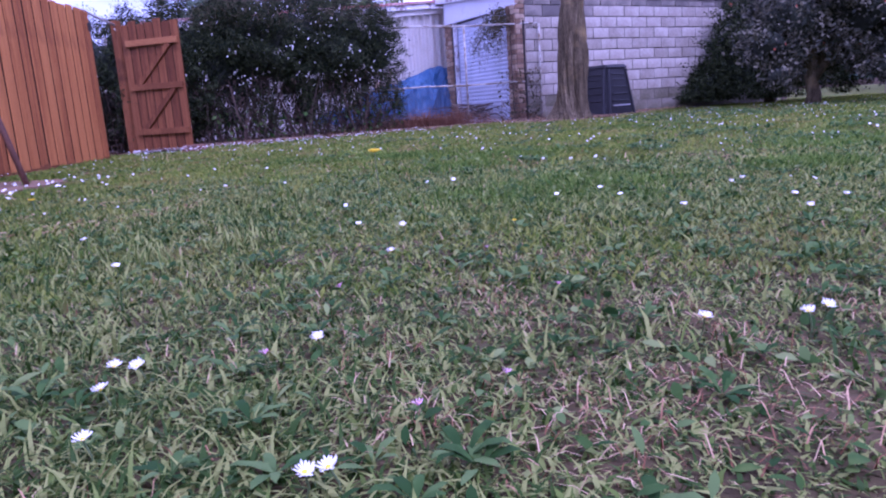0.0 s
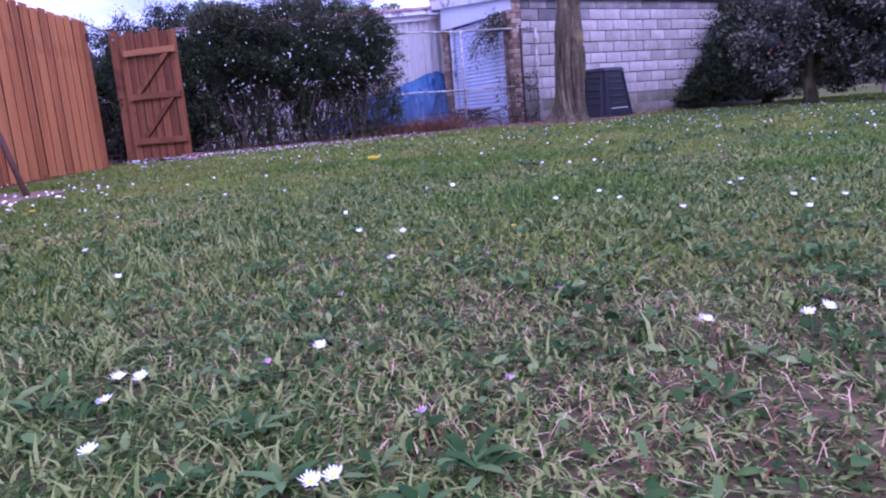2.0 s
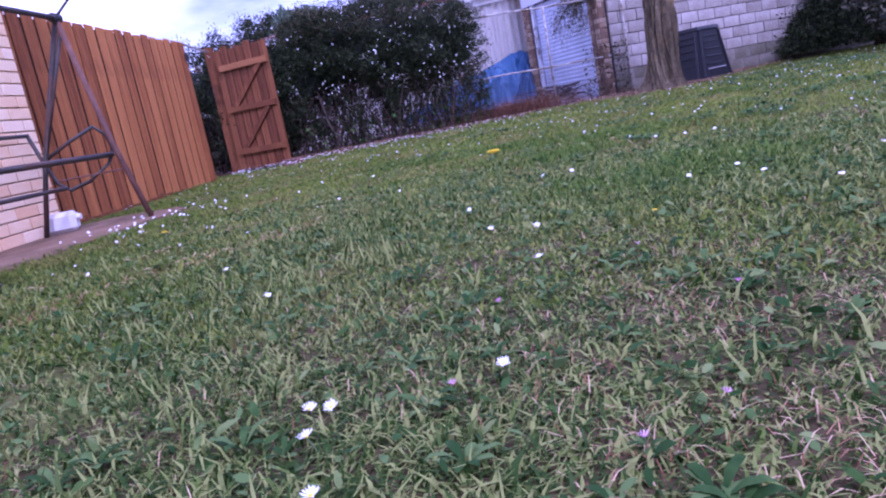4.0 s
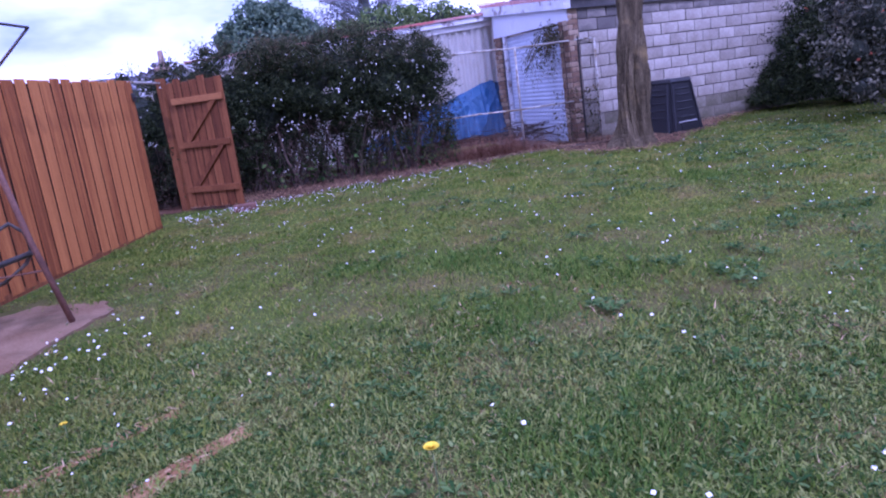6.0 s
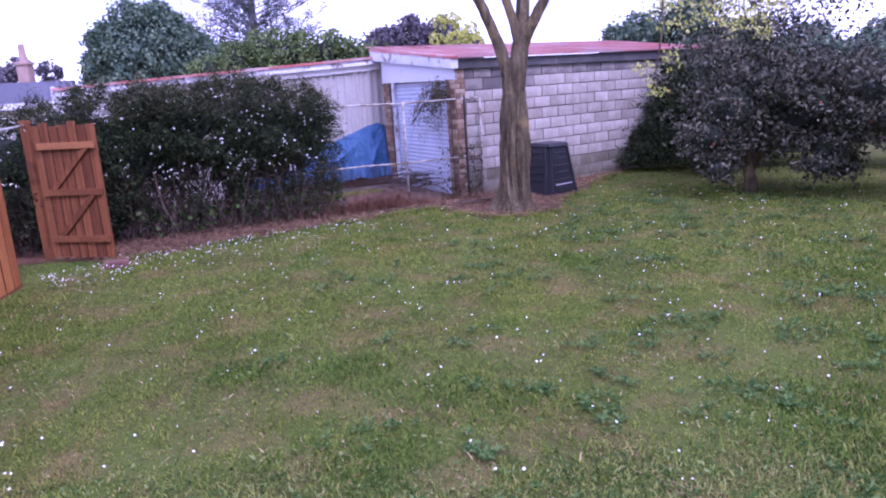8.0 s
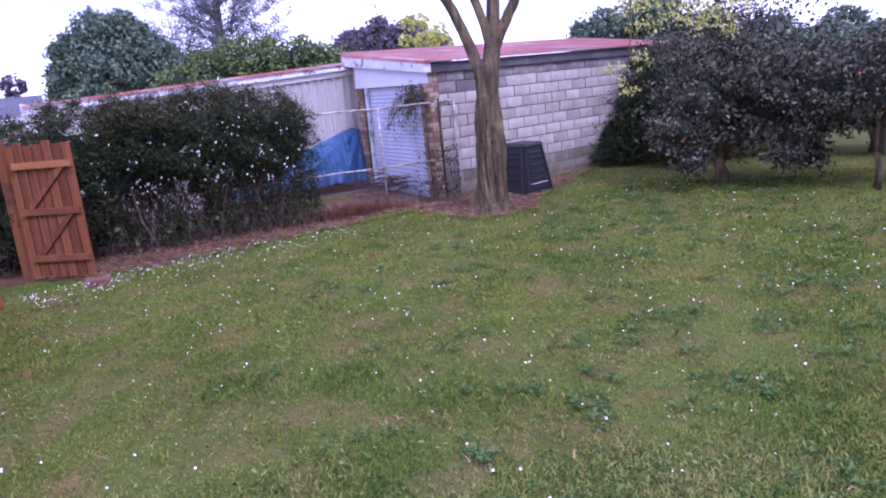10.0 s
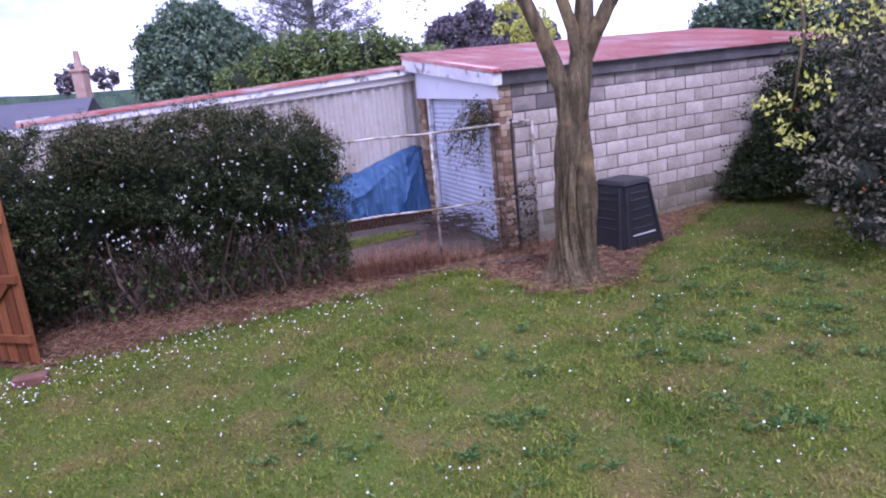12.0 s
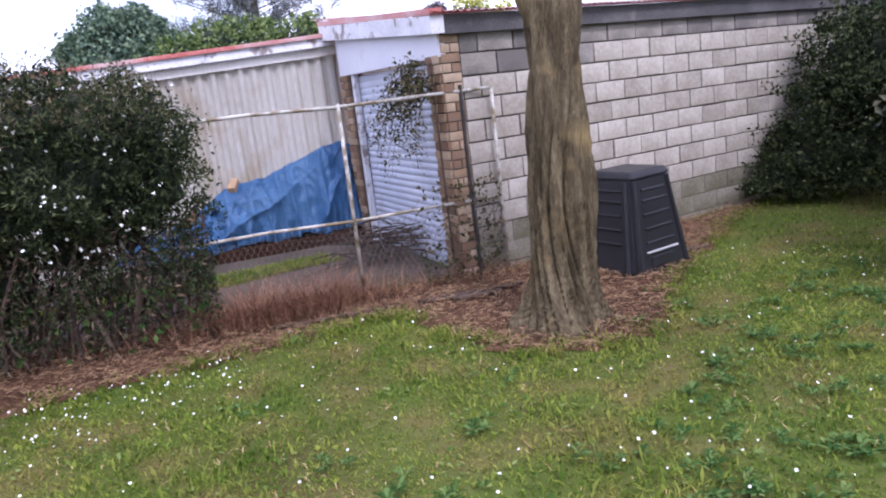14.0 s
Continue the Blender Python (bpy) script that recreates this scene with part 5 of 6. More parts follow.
def lump(bm, at, r, rough):
    got = bmesh.ops.create_icosphere(bm, subdivisions=2, radius=r, matrix=Matrix.Translation(at))
    for v in got["verts"]:
        v.co += (v.co - at) * rough * noise.noise(v.co * 4) + Vector((1, 1, 1)) * 0.12 * noise.noise(v.co * 3)


# closed lumps block the view through; the hedge's inner shade is painted on them
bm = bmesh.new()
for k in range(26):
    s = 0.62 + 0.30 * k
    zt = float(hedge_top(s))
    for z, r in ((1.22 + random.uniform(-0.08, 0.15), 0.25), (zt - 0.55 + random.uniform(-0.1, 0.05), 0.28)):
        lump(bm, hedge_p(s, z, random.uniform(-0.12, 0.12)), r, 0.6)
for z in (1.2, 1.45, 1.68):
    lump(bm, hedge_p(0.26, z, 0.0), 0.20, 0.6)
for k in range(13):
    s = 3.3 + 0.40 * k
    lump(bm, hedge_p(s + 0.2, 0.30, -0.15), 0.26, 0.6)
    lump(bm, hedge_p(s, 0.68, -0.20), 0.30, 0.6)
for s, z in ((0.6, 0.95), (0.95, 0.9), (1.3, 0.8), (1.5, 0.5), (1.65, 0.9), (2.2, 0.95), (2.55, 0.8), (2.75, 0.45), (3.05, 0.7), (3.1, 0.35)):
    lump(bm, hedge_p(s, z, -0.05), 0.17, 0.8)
part("hedge_shade_core", bm, M_CORE, hedge, "solid lumps coloured near-black for the shade inside the hedge")


def hedge_points(s, out, z):
    return np.array([H0.x, H0.y, 0]) - np.outer(s, HD) + np.outer(out, HN) + np.outer(z, [0, 0, 1])


# the crown: many leafy sprays, thick above and thinning towards an uneven lower edge
nc = 2500
s = rng.uniform(-0.22, 8.4, nc)
g_ = rng.random(nc) ** 0.85
zt = hedge_top(s) + 0.20 * (waves(s, s * 0.2, 43, 0.35) - 0.5)
zb = 0.98 + 0.45 * (waves(s, s * 0.4, 48, 0.3) - 0.5) - 0.85 * np.clip((s - 2.7) / 0.7, 0, 1) - 0.30 * np.exp(-((s - 1.5) / 0.35) ** 2) - 0.25 * np.exp(-(s / 0.6) ** 2)
z = zb + (zt - zb) * g_
half = 0.60 * np.sqrt(np.clip(1 - (2 * g_ - 1) ** 4, 0.05, 1)) * np.clip((s + 0.5) / 0.9, 0.15, 1) ** 0.7
half *= 0.80 + 0.5 * waves(s * 1.4, z * 1.8, 41, 0.5)
out = np.where(rng.random(nc) < 0.62, 1, -1) * half * (0.5 + 0.6 * rng.random(nc) ** 0.6)
k = (s > 0.10 - 0.30 * (1 - np.abs(2 * g_ - 1.15) ** 3.5) + 0.30 * (waves(z * 2.2, z, 57, 0.4) - 0.4)) & (rng.random(nc) < np.clip((s + 0.75) / 1.1, 0.35, 1))
s, out, z = s[k], out[k], z[k]
each = 72
spray = rng.normal(0, 1, (len(s) * each, 3)) * np.repeat(rng.uniform(0.035, 0.085, len(s)), each)[:, None]
spray[:, 2] = spray[:, 2] * 0.8 - 0.5 * np.abs(spray[:, 0])
c = np.repeat(hedge_points(s, out, z), each, 0) + spray
c = c[c[:, 2] > 0.05]
hang("leaves", leaves("leaves", c, 0.042, 0.0165, M_HEDGE, 0.3, 0.25, 0.6), hedge, "small dark green leaves", "stuff")
# trailing shoots below the crown and at its free end
ns = 330
s0, o0, z0 = rng.uniform(-0.15, 3.6, ns), rng.uniform(-0.3, 0.62, ns), rng.uniform(0.6, 1.15, ns)
drop = rng.uniform(0.15, 0.75, ns)
f = rng.random((ns, 60)) ** 0.7
tr = hedge_points(np.repeat(s0, 60) + 0.10 * np.sin(f.ravel() * 4 + np.repeat(s0, 60) * 9), np.repeat(o0, 60), np.repeat(z0, 60) - f.ravel() * np.repeat(drop, 60)) + rng.normal(0, 0.022, (ns * 60, 3))
hang("trailing_growth", leaves("trailing_growth", tr[tr[:, 2] > 0.05], 0.036, 0.014, M_HEDGE, 0.6, 0.25, 0.5), hedge, "thin leafy shoots trailing below the crown", "stuff")
k = (c[:, 2] > 1.70) & (rng.random(len(c)) < 0.34)
c2 = c[k] + rng.normal(0, 0.05, (int(k.sum()), 3)) + [0, 0, 0.05]
hang("young_growth", leaves("young_growth", c2, 0.046, 0.012, M_HEDGETOP, -0.8), hedge, "brownish young shoots along the top", "stuff")
nf = 240
s, ang = rng.uniform(0.02, 7.5, nf), rng.uniform(-0.6, 1.25, nf)
z = 1.35 + 0.75 * np.sin(ang)
out = 0.64 * (0.9 + 0.4 * waves(s * 1.4, z * 1.8, 41, 0.5)) * np.sqrt(np.cos(ang * 0.9))
c = np.array([H0.x, H0.y, 0]) - np.outer(s, HD) + np.outer(out, HN) + np.outer(z, [0, 0, 1]) + rng.normal(0, 0.05, (nf, 3))
c = np.repeat(c[:110], 3, 0) + rng.normal(0, 0.085, (330, 3))
nf = 330
hang("blossom", leaves("blossom", np.repeat(c, 3, 0) + rng.normal(0, 0.008, (nf * 3, 3)), 0.025, 0.020, M_PETAL, 0), hedge, "small white flowers", "stuff")
paths = []
for k in range(300):
    s0 = random.uniform(0.1, 7.8) if k < 200 else random.uniform(0.15, 3.2)
    o0 = random.uniform(-0.25, 0.35)
    b0 = hedge_p(s0, 0, o0)
    b1 = hedge_p(s0 + random.uniform(-0.25, 0.25), random.uniform(0.4, 0.7), o0 + random.uniform(-0.1, 0.1))
    b2 = hedge_p(s0 + random.uniform(-0.4, 0.4), random.uniform(0.9, 1.3), o0 * 0.5)
    r = random.choice((0.004, 0.006, 0.008, 0.012, 0.020))
    paths.append(([b0, b1, b2], [r, r * 0.85, r * 0.6]))
part("bare_growth", tubes(paths, 5), M_TWIG, hedge, "bare brown stems under the leaves", kind="stuff")
c = np.stack([rng.normal(0, 1, 300), np.zeros(300), rng.uniform(0.05, 0.5, 300)], 1)
s, out = rng.uniform(-0.1, 3.0, 300), rng.normal(0.2, 0.22, 300)
c = np.array([H0.x, H0.y, 0]) - np.outer(s, HD) + np.outer(out, HN) + np.outer(c[:, 2], [0, 0, 1])
hang("undergrowth", leaves("undergrowth", c, 0.075, 0.06, M_WEED, 0.1), hedge, "broad green weed leaves at its foot", "stuff")

s, out, zz = rng.uniform(-0.1, 8.0, 26000), rng.normal(0.05, 0.28, 26000), rng.random(26000) ** 1.3 * 1.0 + 0.02
c = np.array([H0.x, H0.y, 0]) - np.outer(s, HD) + np.outer(out, HN) + np.outer(zz, [0, 0, 1])
hang("dry_undergrowth", leaves("dry_undergrowth", c, 0.06, 0.014, M_DRYLEAF, 0.2), hedge, "dry brown twigs and dead leaves below", "stuff")

# climber over the roller door
vine = root("climber", "leafy climber hanging over the roller door", "climber", at=(0.35, 13.0, 0))
paths = []
for k in range(30):
    a = random.uniform(-0.2, 1.5)
    p0 = CORNER + F_ * (0.05 + 0.3 * random.random()) + FN * 0.10 + Vector((0, 0, random.uniform(1.7, 2.0)))
    p1 = p0 + F_ * a * 0.4 + FN * random.uniform(0.1, 0.25) + Vector((0, 0, random.uniform(-0.05, 0.2)))
    p2 = p0 + F_ * a * 0.75 + FN * random.uniform(0.1, 0.3) + Vector((0, 0, random.uniform(-0.8, -0.2)))
    sprig = [p0 * (1 - f) ** 2 + p1 * 2 * f * (1 - f) + p2 * f * f for f in (0, 0.17, 0.34, 0.5, 0.67, 0.84, 1.0)]
    paths.append((sprig, [0.004 - 0.0025 * f / 6 for f in range(7)]))
paths.append(([CORNER + FN * 0.04 + F_ * 0.1, CORNER + FN * 0.06 + F_ * 0.08 + Vector((0, 0, 1.0)), CORNER + FN * 0.06 + F_ * 0.1 + Vector((0, 0, 2.0))], [0.012, 0.010, 0.006]))
for pts, radii in paths:
    part("stem", tube(bmesh.new(), pts, radii, 5), M_TWIG, vine)
c = []
for pts, _ in paths[:-1]:
    for f in rng.random(58):
        q = np.array(pts[0].lerp(pts[1], 0.5)) if f < 0.08 else np.array([np.interp(f, np.linspace(0, 1, 7), [v[i] for v in pts]) for i in range(3)])
        c.append(q + rng.normal(0, 0.045, 3))
hang("leaves", leaves("leaves", np.array(c), 0.044, 0.020, M_VINE, 0.5), vine, "small green leaves", "stuff")
ivy = root("ivy", "dark ivy and dry creeper at the foot of the brick pier", "ivy", at=(0.55, 12.95, 0))
ic = np.stack([rng.uniform(-0.3, 0.62, 520), np.zeros(520), rng.random(520) ** 1.5 * 0.95], 1)
ic = np.array([A.x, A.y, 0]) + np.outer(0.85 + ic[:, 0] * 0.9, FD) + np.outer(rng.normal(0.02, 0.05, 520), [FD.y, -FD.x, 0]) + np.outer(ic[:, 2], [0, 0, 1])
hang("leaves", leaves("leaves", ic, 0.05, 0.035, M_HEDGETOP, 0.4), ivy, "small brown-green leaves", "stuff")


# ---- tarpaulin, branches, dry growth, logs ----
bm = bmesh.new()
NS, NT = 170, 56
grid = []
for i in range(NS + 1):
    s = -0.12 + 3.25 * i / NS
    hgt = float(np.interp(s, [-0.12, 0.05, 0.22, 0.45, 0.9, 1.28, 1.5, 1.75, 2.0, 2.2, 2.4, 2.7, 3.13], [0.95, 1.2, 1.27, 1.21, 1.07, 0.93, 0.90, 0.86, 0.70, 0.56, 0.47, 0.44, 0.24]))
    row = []
    for j in range(NT + 1):
        g_ = j / NT
        o = 0.05 + 0.52 * g_ ** 0.8
        low = 0.165 + 0.025 * math.sin(9 * s) + 0.03 * noise.noise(Vector((s * 4, 0, 2)))
        zz = low + (hgt - low) * (1 - g_ ** 1.5) ** 0.9
        p = shed_p(s, zz, o)
        # long folds hang from the high end and fan out towards the ground
        fan = s * (1 + 0.35 * g_) - 0.35 * g_ + 0.12 * noise.noise(Vector((s * 2, g_ * 1.5, 8)))
        drape = (0.20 if s < 1.3 else 0.10) * (0.6 - abs(math.sin(6.5 * fan)) ** 0.4) + 0.07 * (0.5 - abs(math.sin(15 * fan + 1.3)) ** 0.6)
        turn = math.atan2(1.1 * g_, s + 0.22)
        drape += 0.22 * g_ * (0.55 - abs(math.sin(7.5 * turn + 0.25 * noise.noise(Vector((s, g_, 3))))) ** 0.5)
        crease = 0.10 * (0.25 - abs(noise.noise(Vector((s * 4.5, g_ * 2.2, 4))))) + 0.05 * (0.25 - abs(noise.noise(Vector((s * 11, g_ * 6, 9)))))
        fold = (0.35 + 0.75 * g_) * drape + crease + 0.06 * noise.noise(Vector((s * 2.5, g_ * 2.5, 1.5)))
        if s > 1.8:
            fold += 0.13 * (0.3 - abs(noise.noise(Vector((s * 7, g_ * 5, 14)))))
        p += SN * fold + Vector((0, 0, 0.35 * fold * (1 - g_)))
        p.z = max(p.z, 0.150)
        row.append(bm.verts.new(p))
    grid.append(row)
for a, b in zip(grid, grid[1:]):
    for k in range(NT):
        bm.faces.new((a[k], b[k], b[k + 1], a[k + 1]))
TARP_AT = []
for i in range(NS):
    TARP_AT.append([])
    for j in range(NT):
        e1, e2 = grid[i + 1][j].co - grid[i][j].co, grid[i][j + 1].co - grid[i][j].co
        up_ = e1.cross(e2).normalized()
        TARP_AT[-1].append((grid[i][j].co.copy(), up_ if up_.z > 0 else -up_))
bmesh.ops.solidify(bm, geom=bm.faces[:], thickness=0.003)
tagged(new("tarpaulin", mesh_of(bm, "tarpaulin", M_TARP, True)), "crumpled blue tarpaulin over a heap by the shed wall", "tarpaulin")

for k, (i, j) in enumerate(((92, 4), (122, 11))):
    p, (nx, ny, nz) = TARP_AT[i][j]
    bm = bmesh.new()
    box(bm, (0.22, 0.11, 0.076), Matrix.Translation(p + Vector((nx, ny, nz)) * 0.04) @ Vector((nx, ny, nz)).to_track_quat("Z", "X").to_matrix().to_4x4(), 0.006)
    tagged(new("loose_brick", mesh_of(bm, "loose_brick", M_TANBRICK)), "loose orange brick weighing down the tarpaulin", "brick", "bricks on the tarpaulin")

# supports added under the tarpaulin's raised edge, in the same dark timber
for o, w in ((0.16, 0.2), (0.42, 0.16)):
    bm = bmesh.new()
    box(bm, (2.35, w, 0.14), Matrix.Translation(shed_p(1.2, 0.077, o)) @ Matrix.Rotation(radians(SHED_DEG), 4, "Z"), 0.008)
    tagged(new("sleeper", mesh_of(bm, "sleeper", M_SHADEWOOD)), "dark timber sleeper lying under the tarpaulin", "timber", "sleepers under the tarpaulin")

heap = root("branch_heap", "heap of cut dry branches on the concrete", "branches", at=(-0.45, 14.0, 0))
paths = []
for k in range(90):
    cx, cy = random.gauss(-0.45, 0.28), random.gauss(14.0, 0.25)
    a, ln, h = random.uniform(0, SWEEP), random.uniform(0.3, 0.8), random.uniform(0.02, 0.30)
    d = Vector((math.cos(a), math.sin(a), random.uniform(-0.25, 0.25))) * ln / 2
    c0 = Vector((cx, cy, h + 0.06))
    p, q = c0 - d, c0 + d
    p.z, q.z = max(p.z, 0.01), max(q.z, 0.01)
    r = random.uniform(0.004, 0.014)
    paths.append(([p, c0 + Vector((random.uniform(-.04, .04), random.uniform(-.04, .04), 0.02)), q], [r, r * 0.9, r * 0.5]))
for pts, radii in paths:
    part("branch", tube(bmesh.new(), pts, radii, 6), M_TWIG, heap)

dx, dy = rng.normal(-1.1, 0.42, 4200), rng.normal(12.2, 0.16, 4200)
dy += (dx + 1.1) * 0.42
ln = rng.uniform(0.12, 0.60, 4200) * (0.5 + 0.9 * waves(dx, dy, 71, 0.25))
tagged(new("dry_clump", blades("dry_clump", dx, dy, ln, np.full(4200, 0.0035), 58, M_DRYGRASS)), "dry reddish-brown grass clump along the wire fence", "dry grass", kind="stuff")
dx, dy = rng.uniform(-5.0, 1.0, 2200), rng.normal(0, 0.10, 2200)
dy += 12.66 + (dx + 0.48) * 0.40 - 0.15
tagged(new("dry_fringe", blades("dry_fringe", dx, dy, rng.uniform(0.06, 0.30, 2200), np.full(2200, 0.0035), 55, M_DRYGRASS)), "thin dry stalks under the fence", "dry grass", kind="stuff")
for k, (p, q, r) in enumerate((((0.05, 12.22), (0.95, 12.52), 0.022), ((-1.1, 11.85), (-0.1, 12.2), 0.018), ((0.35, 12.20), (0.75, 12.32), 0.026), ((2.35, 13.1), (2.75, 13.25), 0.02))):
    bm = bmesh.new()
    tube(bm, [(p[0], p[1], r + 0.01), ((p[0] + q[0]) / 2 + 0.02, (p[1] + q[1]) / 2 - 0.02, r + 0.02), (q[0], q[1], r + 0.01)], [r, r * 0.95, r * 0.8], 9, lambda f, w: 1 + 0.12 * math.sin(3 * w + 8 * f))
    tagged(new("fallen_branch", mesh_of(bm, "fallen_branch", M_TWIG, True)), "dry fallen branch lying on the mulch", "branch", "fallen branches")
bm = bmesh.new()
box(bm, (0.30, 0.16, 0.09), at_dir(-4.02, 9.16, 0.05, 25), 0.012)
tagged(new("timber_block", mesh_of(bm, "timber_block", M_RUST)), "weathered reddish block at the foot of the open gate", "block")

# ---- house wall, swing frame, hose reel, container ----
house = root("house", "house wall of cream-orange bricks", "house", at=(-4.10, 4.50, 0))
HA = Vector((-3.98, 4.56, 0))
HDIR = Vector((0.13, -0.9915, 0))
HDEG = math.degrees(math.atan2(HDIR.y, HDIR.x))
HOUT = Vector((-HDIR.y, HDIR.x, 0))
bm = bmesh.new()
box(bm, (9.0, 0.18, 2.6), Matrix.Translation(HA + HDIR * 4.5 - HOUT * 0.104 + Vector((0, 0, 1.3))) @ Matrix.Rotation(radians(HDEG), 4, "Z"))
box(bm, (0.18, 4.0, 2.6), Matrix.Translation(HA + HDIR * 0.105 - HOUT * 2.2 + Vector((0, 0, 1.3))) @ Matrix.Rotation(radians(HDEG), 4, "Z"))
box(bm, (0.18, 4.0, 2.6), Matrix.Translation(HA + HDIR * 8.9 - HOUT * 2.2 + Vector((0, 0, 1.3))) @ Matrix.Rotation(radians(HDEG), 4, "Z"))
box(bm, (9.0, 0.18, 2.6), Matrix.Translation(HA + HDIR * 4.5 - HOUT * 4.2 + Vector((0, 0, 1.3))) @ Matrix.Rotation(radians(HDEG), 4, "Z"))
house_wall = part("wall", bm, M_HOUSEMORTAR, house, "brick wall with recessed mortar joints")
bm = bmesh.new()
box(bm, (9.4, 0.30, 0.12), Matrix.Translation(HA + HDIR * 4.5 - HOUT * 0.06 + Vector((0, 0, 2.62))) @ Matrix.Rotation(radians(HDEG), 4, "Z"), 0.01)
part("eave", bm, M_WHITEPAINT, house)
bm = bmesh.new()
m = Matrix.Translation(HA + HDIR * 4.5 + Vector((0, 0, 2.68))) @ Matrix.Rotation(radians(HDEG), 4, "Z")
vs = [bm.verts.new(m @ Vector(p)) for p in ((-4.8, 0.15, 0), (4.8, 0.15, 0), (4.8, -4.2, 1.9), (-4.8, -4.2, 1.9))]
if (m @ Vector((0, 0.5, 0)) - HA).dot(HOUT) < 0:
    for v, p in zip(vs, ((-4.8, -0.15, 0), (4.8, -0.15, 0), (4.8, 4.2, 1.9), (-4.8, 4.2, 1.9))):
        v.co = m @ Vector(p)
lowest = HA + HDIR * 4.5 - HOUT * 4.9 + Vector((0, 0, 2.70))
ridge = (vs[2].co + vs[3].co) / 2 + HOUT * 2.0
vs[2].co, vs[3].co = vs[2].co + HOUT * 2.0, vs[3].co + HOUT * 2.0
vs[2].co.z = vs[3].co.z = 3.7
back = [bm.verts.new(lowest + HDIR * k) for k in (4.8, -4.8)]
bm.faces.new(vs)
near2 = vs[2] if (vs[2].co - back[0].co).length < (vs[3].co - back[0].co).length else vs[3]
bm.faces.new((near2, vs[3] if near2 is vs[2] else vs[2], back[1], back[0]))
bmesh.ops.solidify(bm, geom=bm.faces[:], thickness=0.05)
part("roof", bm, M_SLATE, house)

swing = root("swing_frame", "rusty steel garden swing frame without its canopy", "garden swing", at=(-3.55, 4.45, 0.02))
SWD = Vector((0.13, -0.9915, 0))
APEX = Vector((-3.55, 4.56, 1.52))


def sw(p, along=0.0):
    return Vector(p) + SWD * along


for along in (0.0, 1.95):
    far = " leg" if along else ""
    part("leg", tube(bmesh.new(), [sw((-3.90, 4.28, 0.02), along), sw((-3.80, 4.36, 0.55), along), sw(APEX, along)], 0.018, 10), M_FRAME, swing, smooth=True)
    part("leg", tube(bmesh.new(), [sw((-3.26, 4.62, 0.02), along), sw((-3.40, 4.60, 0.6), along), sw(APEX, along)], 0.021, 10), M_RUST, swing, "rust-red steel leg", smooth=True)
    part("brace", tube(bmesh.new(), [sw((-3.79, 4.37, 0.58), along), sw((-3.66, 4.46, 1.0), along), sw(APEX - Vector((0, 0, 0.12)), along)], 0.014, 8), M_FRAME, swing, smooth=True)
    loop = [(-3.86, 4.33, 0.76), (-3.82, 4.36, 0.56), (-3.78, 4.40, 0.38), (-3.72, 4.44, 0.32), (-3.60, 4.52, 0.36), (-3.48, 4.61, 0.46), (-3.44, 4.64, 0.56), (-3.46, 4.63, 0.67), (-3.52, 4.59, 0.74), (-3.66, 4.48, 0.66), (-3.79, 4.38, 0.57)]
    part("seat_side", tube(bmesh.new(), [sw(p, along) for p in loop], 0.014, 8), M_FRAME, swing, smooth=True)
    part("hanger", tube(bmesh.new(), [sw(APEX, along), sw((-3.16, 4.77, 1.96), along)], 0.009, 8), M_FRAME, swing, smooth=True)
    part("cap", tube(bmesh.new(), [sw(APEX - SWD * 0.04, along), sw(APEX + SWD * 0.04, along)], 0.034, 12), M_METALDARK, swing, smooth=True)
for p, r in (((-3.55, 4.56, 1.52), 0.020), ((-3.45, 4.63, 0.52), 0.020), ((-3.74, 4.42, 0.34), 0.016), ((-3.86, 4.33, 0.75), 0.014), ((-3.16, 4.77, 1.96), 0.009)):
    part("cross_bar", tube(bmesh.new(), [sw(p, 0), sw(p, 0.9), sw(p, 1.95)], r, 10), M_FRAME, swing, smooth=True)
part("tie", tube(bmesh.new(), [(-3.78, 4.40, 0.40), (-3.36, 4.60, 0.40)], 0.007, 6), M_RUST, swing)

reel = root("hose_reel", "dark plastic reel wound with green garden hose", "hose reel", at=(-2.72, 2.37, 0))
RA = Vector((0.5, 0.866, 0)).normalized()
RC = Vector((-2.72, 2.37, 0.18))
RB = Vector((RA.y, -RA.x, 0))


def disc(bm, c, r, thick, n=32):
    tube(bm, [c - RA * thick / 2, c + RA * thick / 2], r, n)
    return bm


for o in (-0.13, 0.13):
    part("flange", disc(bmesh.new(), RC + RA * o, 0.175, 0.014), M_REEL, reel, "round black side plate")
part("drum", disc(bmesh.new(), RC, 0.11, 0.25), M_REEL, reel)
for layer, rr in enumerate((0.12, 0.145)):
    pts = []
    for k in range(9 * 24 + 1):
        a = SWEEP * k / 24
        o = -0.108 + 0.216 * k / (9 * 24)
        pts.append(RC + RA * (o if layer == 0 else -o) + RB * math.cos(a) * rr + Vector((0, 0, math.sin(a) * rr)))
    part("hose", tube(bmesh.new(), pts, 0.0125, 7), M_HOSE, reel, "coiled dark green hose", smooth=True)
pts = [RC + RB * 0.18 * math.cos(a) + Vector((0, 0, 0.18 * math.sin(a))) - RA * 0.08 for a in np.linspace(1.9, -0.6, 12)]
pts += [RC + RB * 0.22 - RA * 0.10 + Vector((0, 0, -0.17)), RC + RB * 0.30 - RA * 0.25 + Vector((0, 0, -0.165)), RC + RB * 0.30 - RA * 0.6 + Vector((0, 0, -0.165))]
part("hose_end", tube(bmesh.new(), pts, 0.010, 7), M_HOSEPALE, reel, "loose pale hose end", smooth=True)
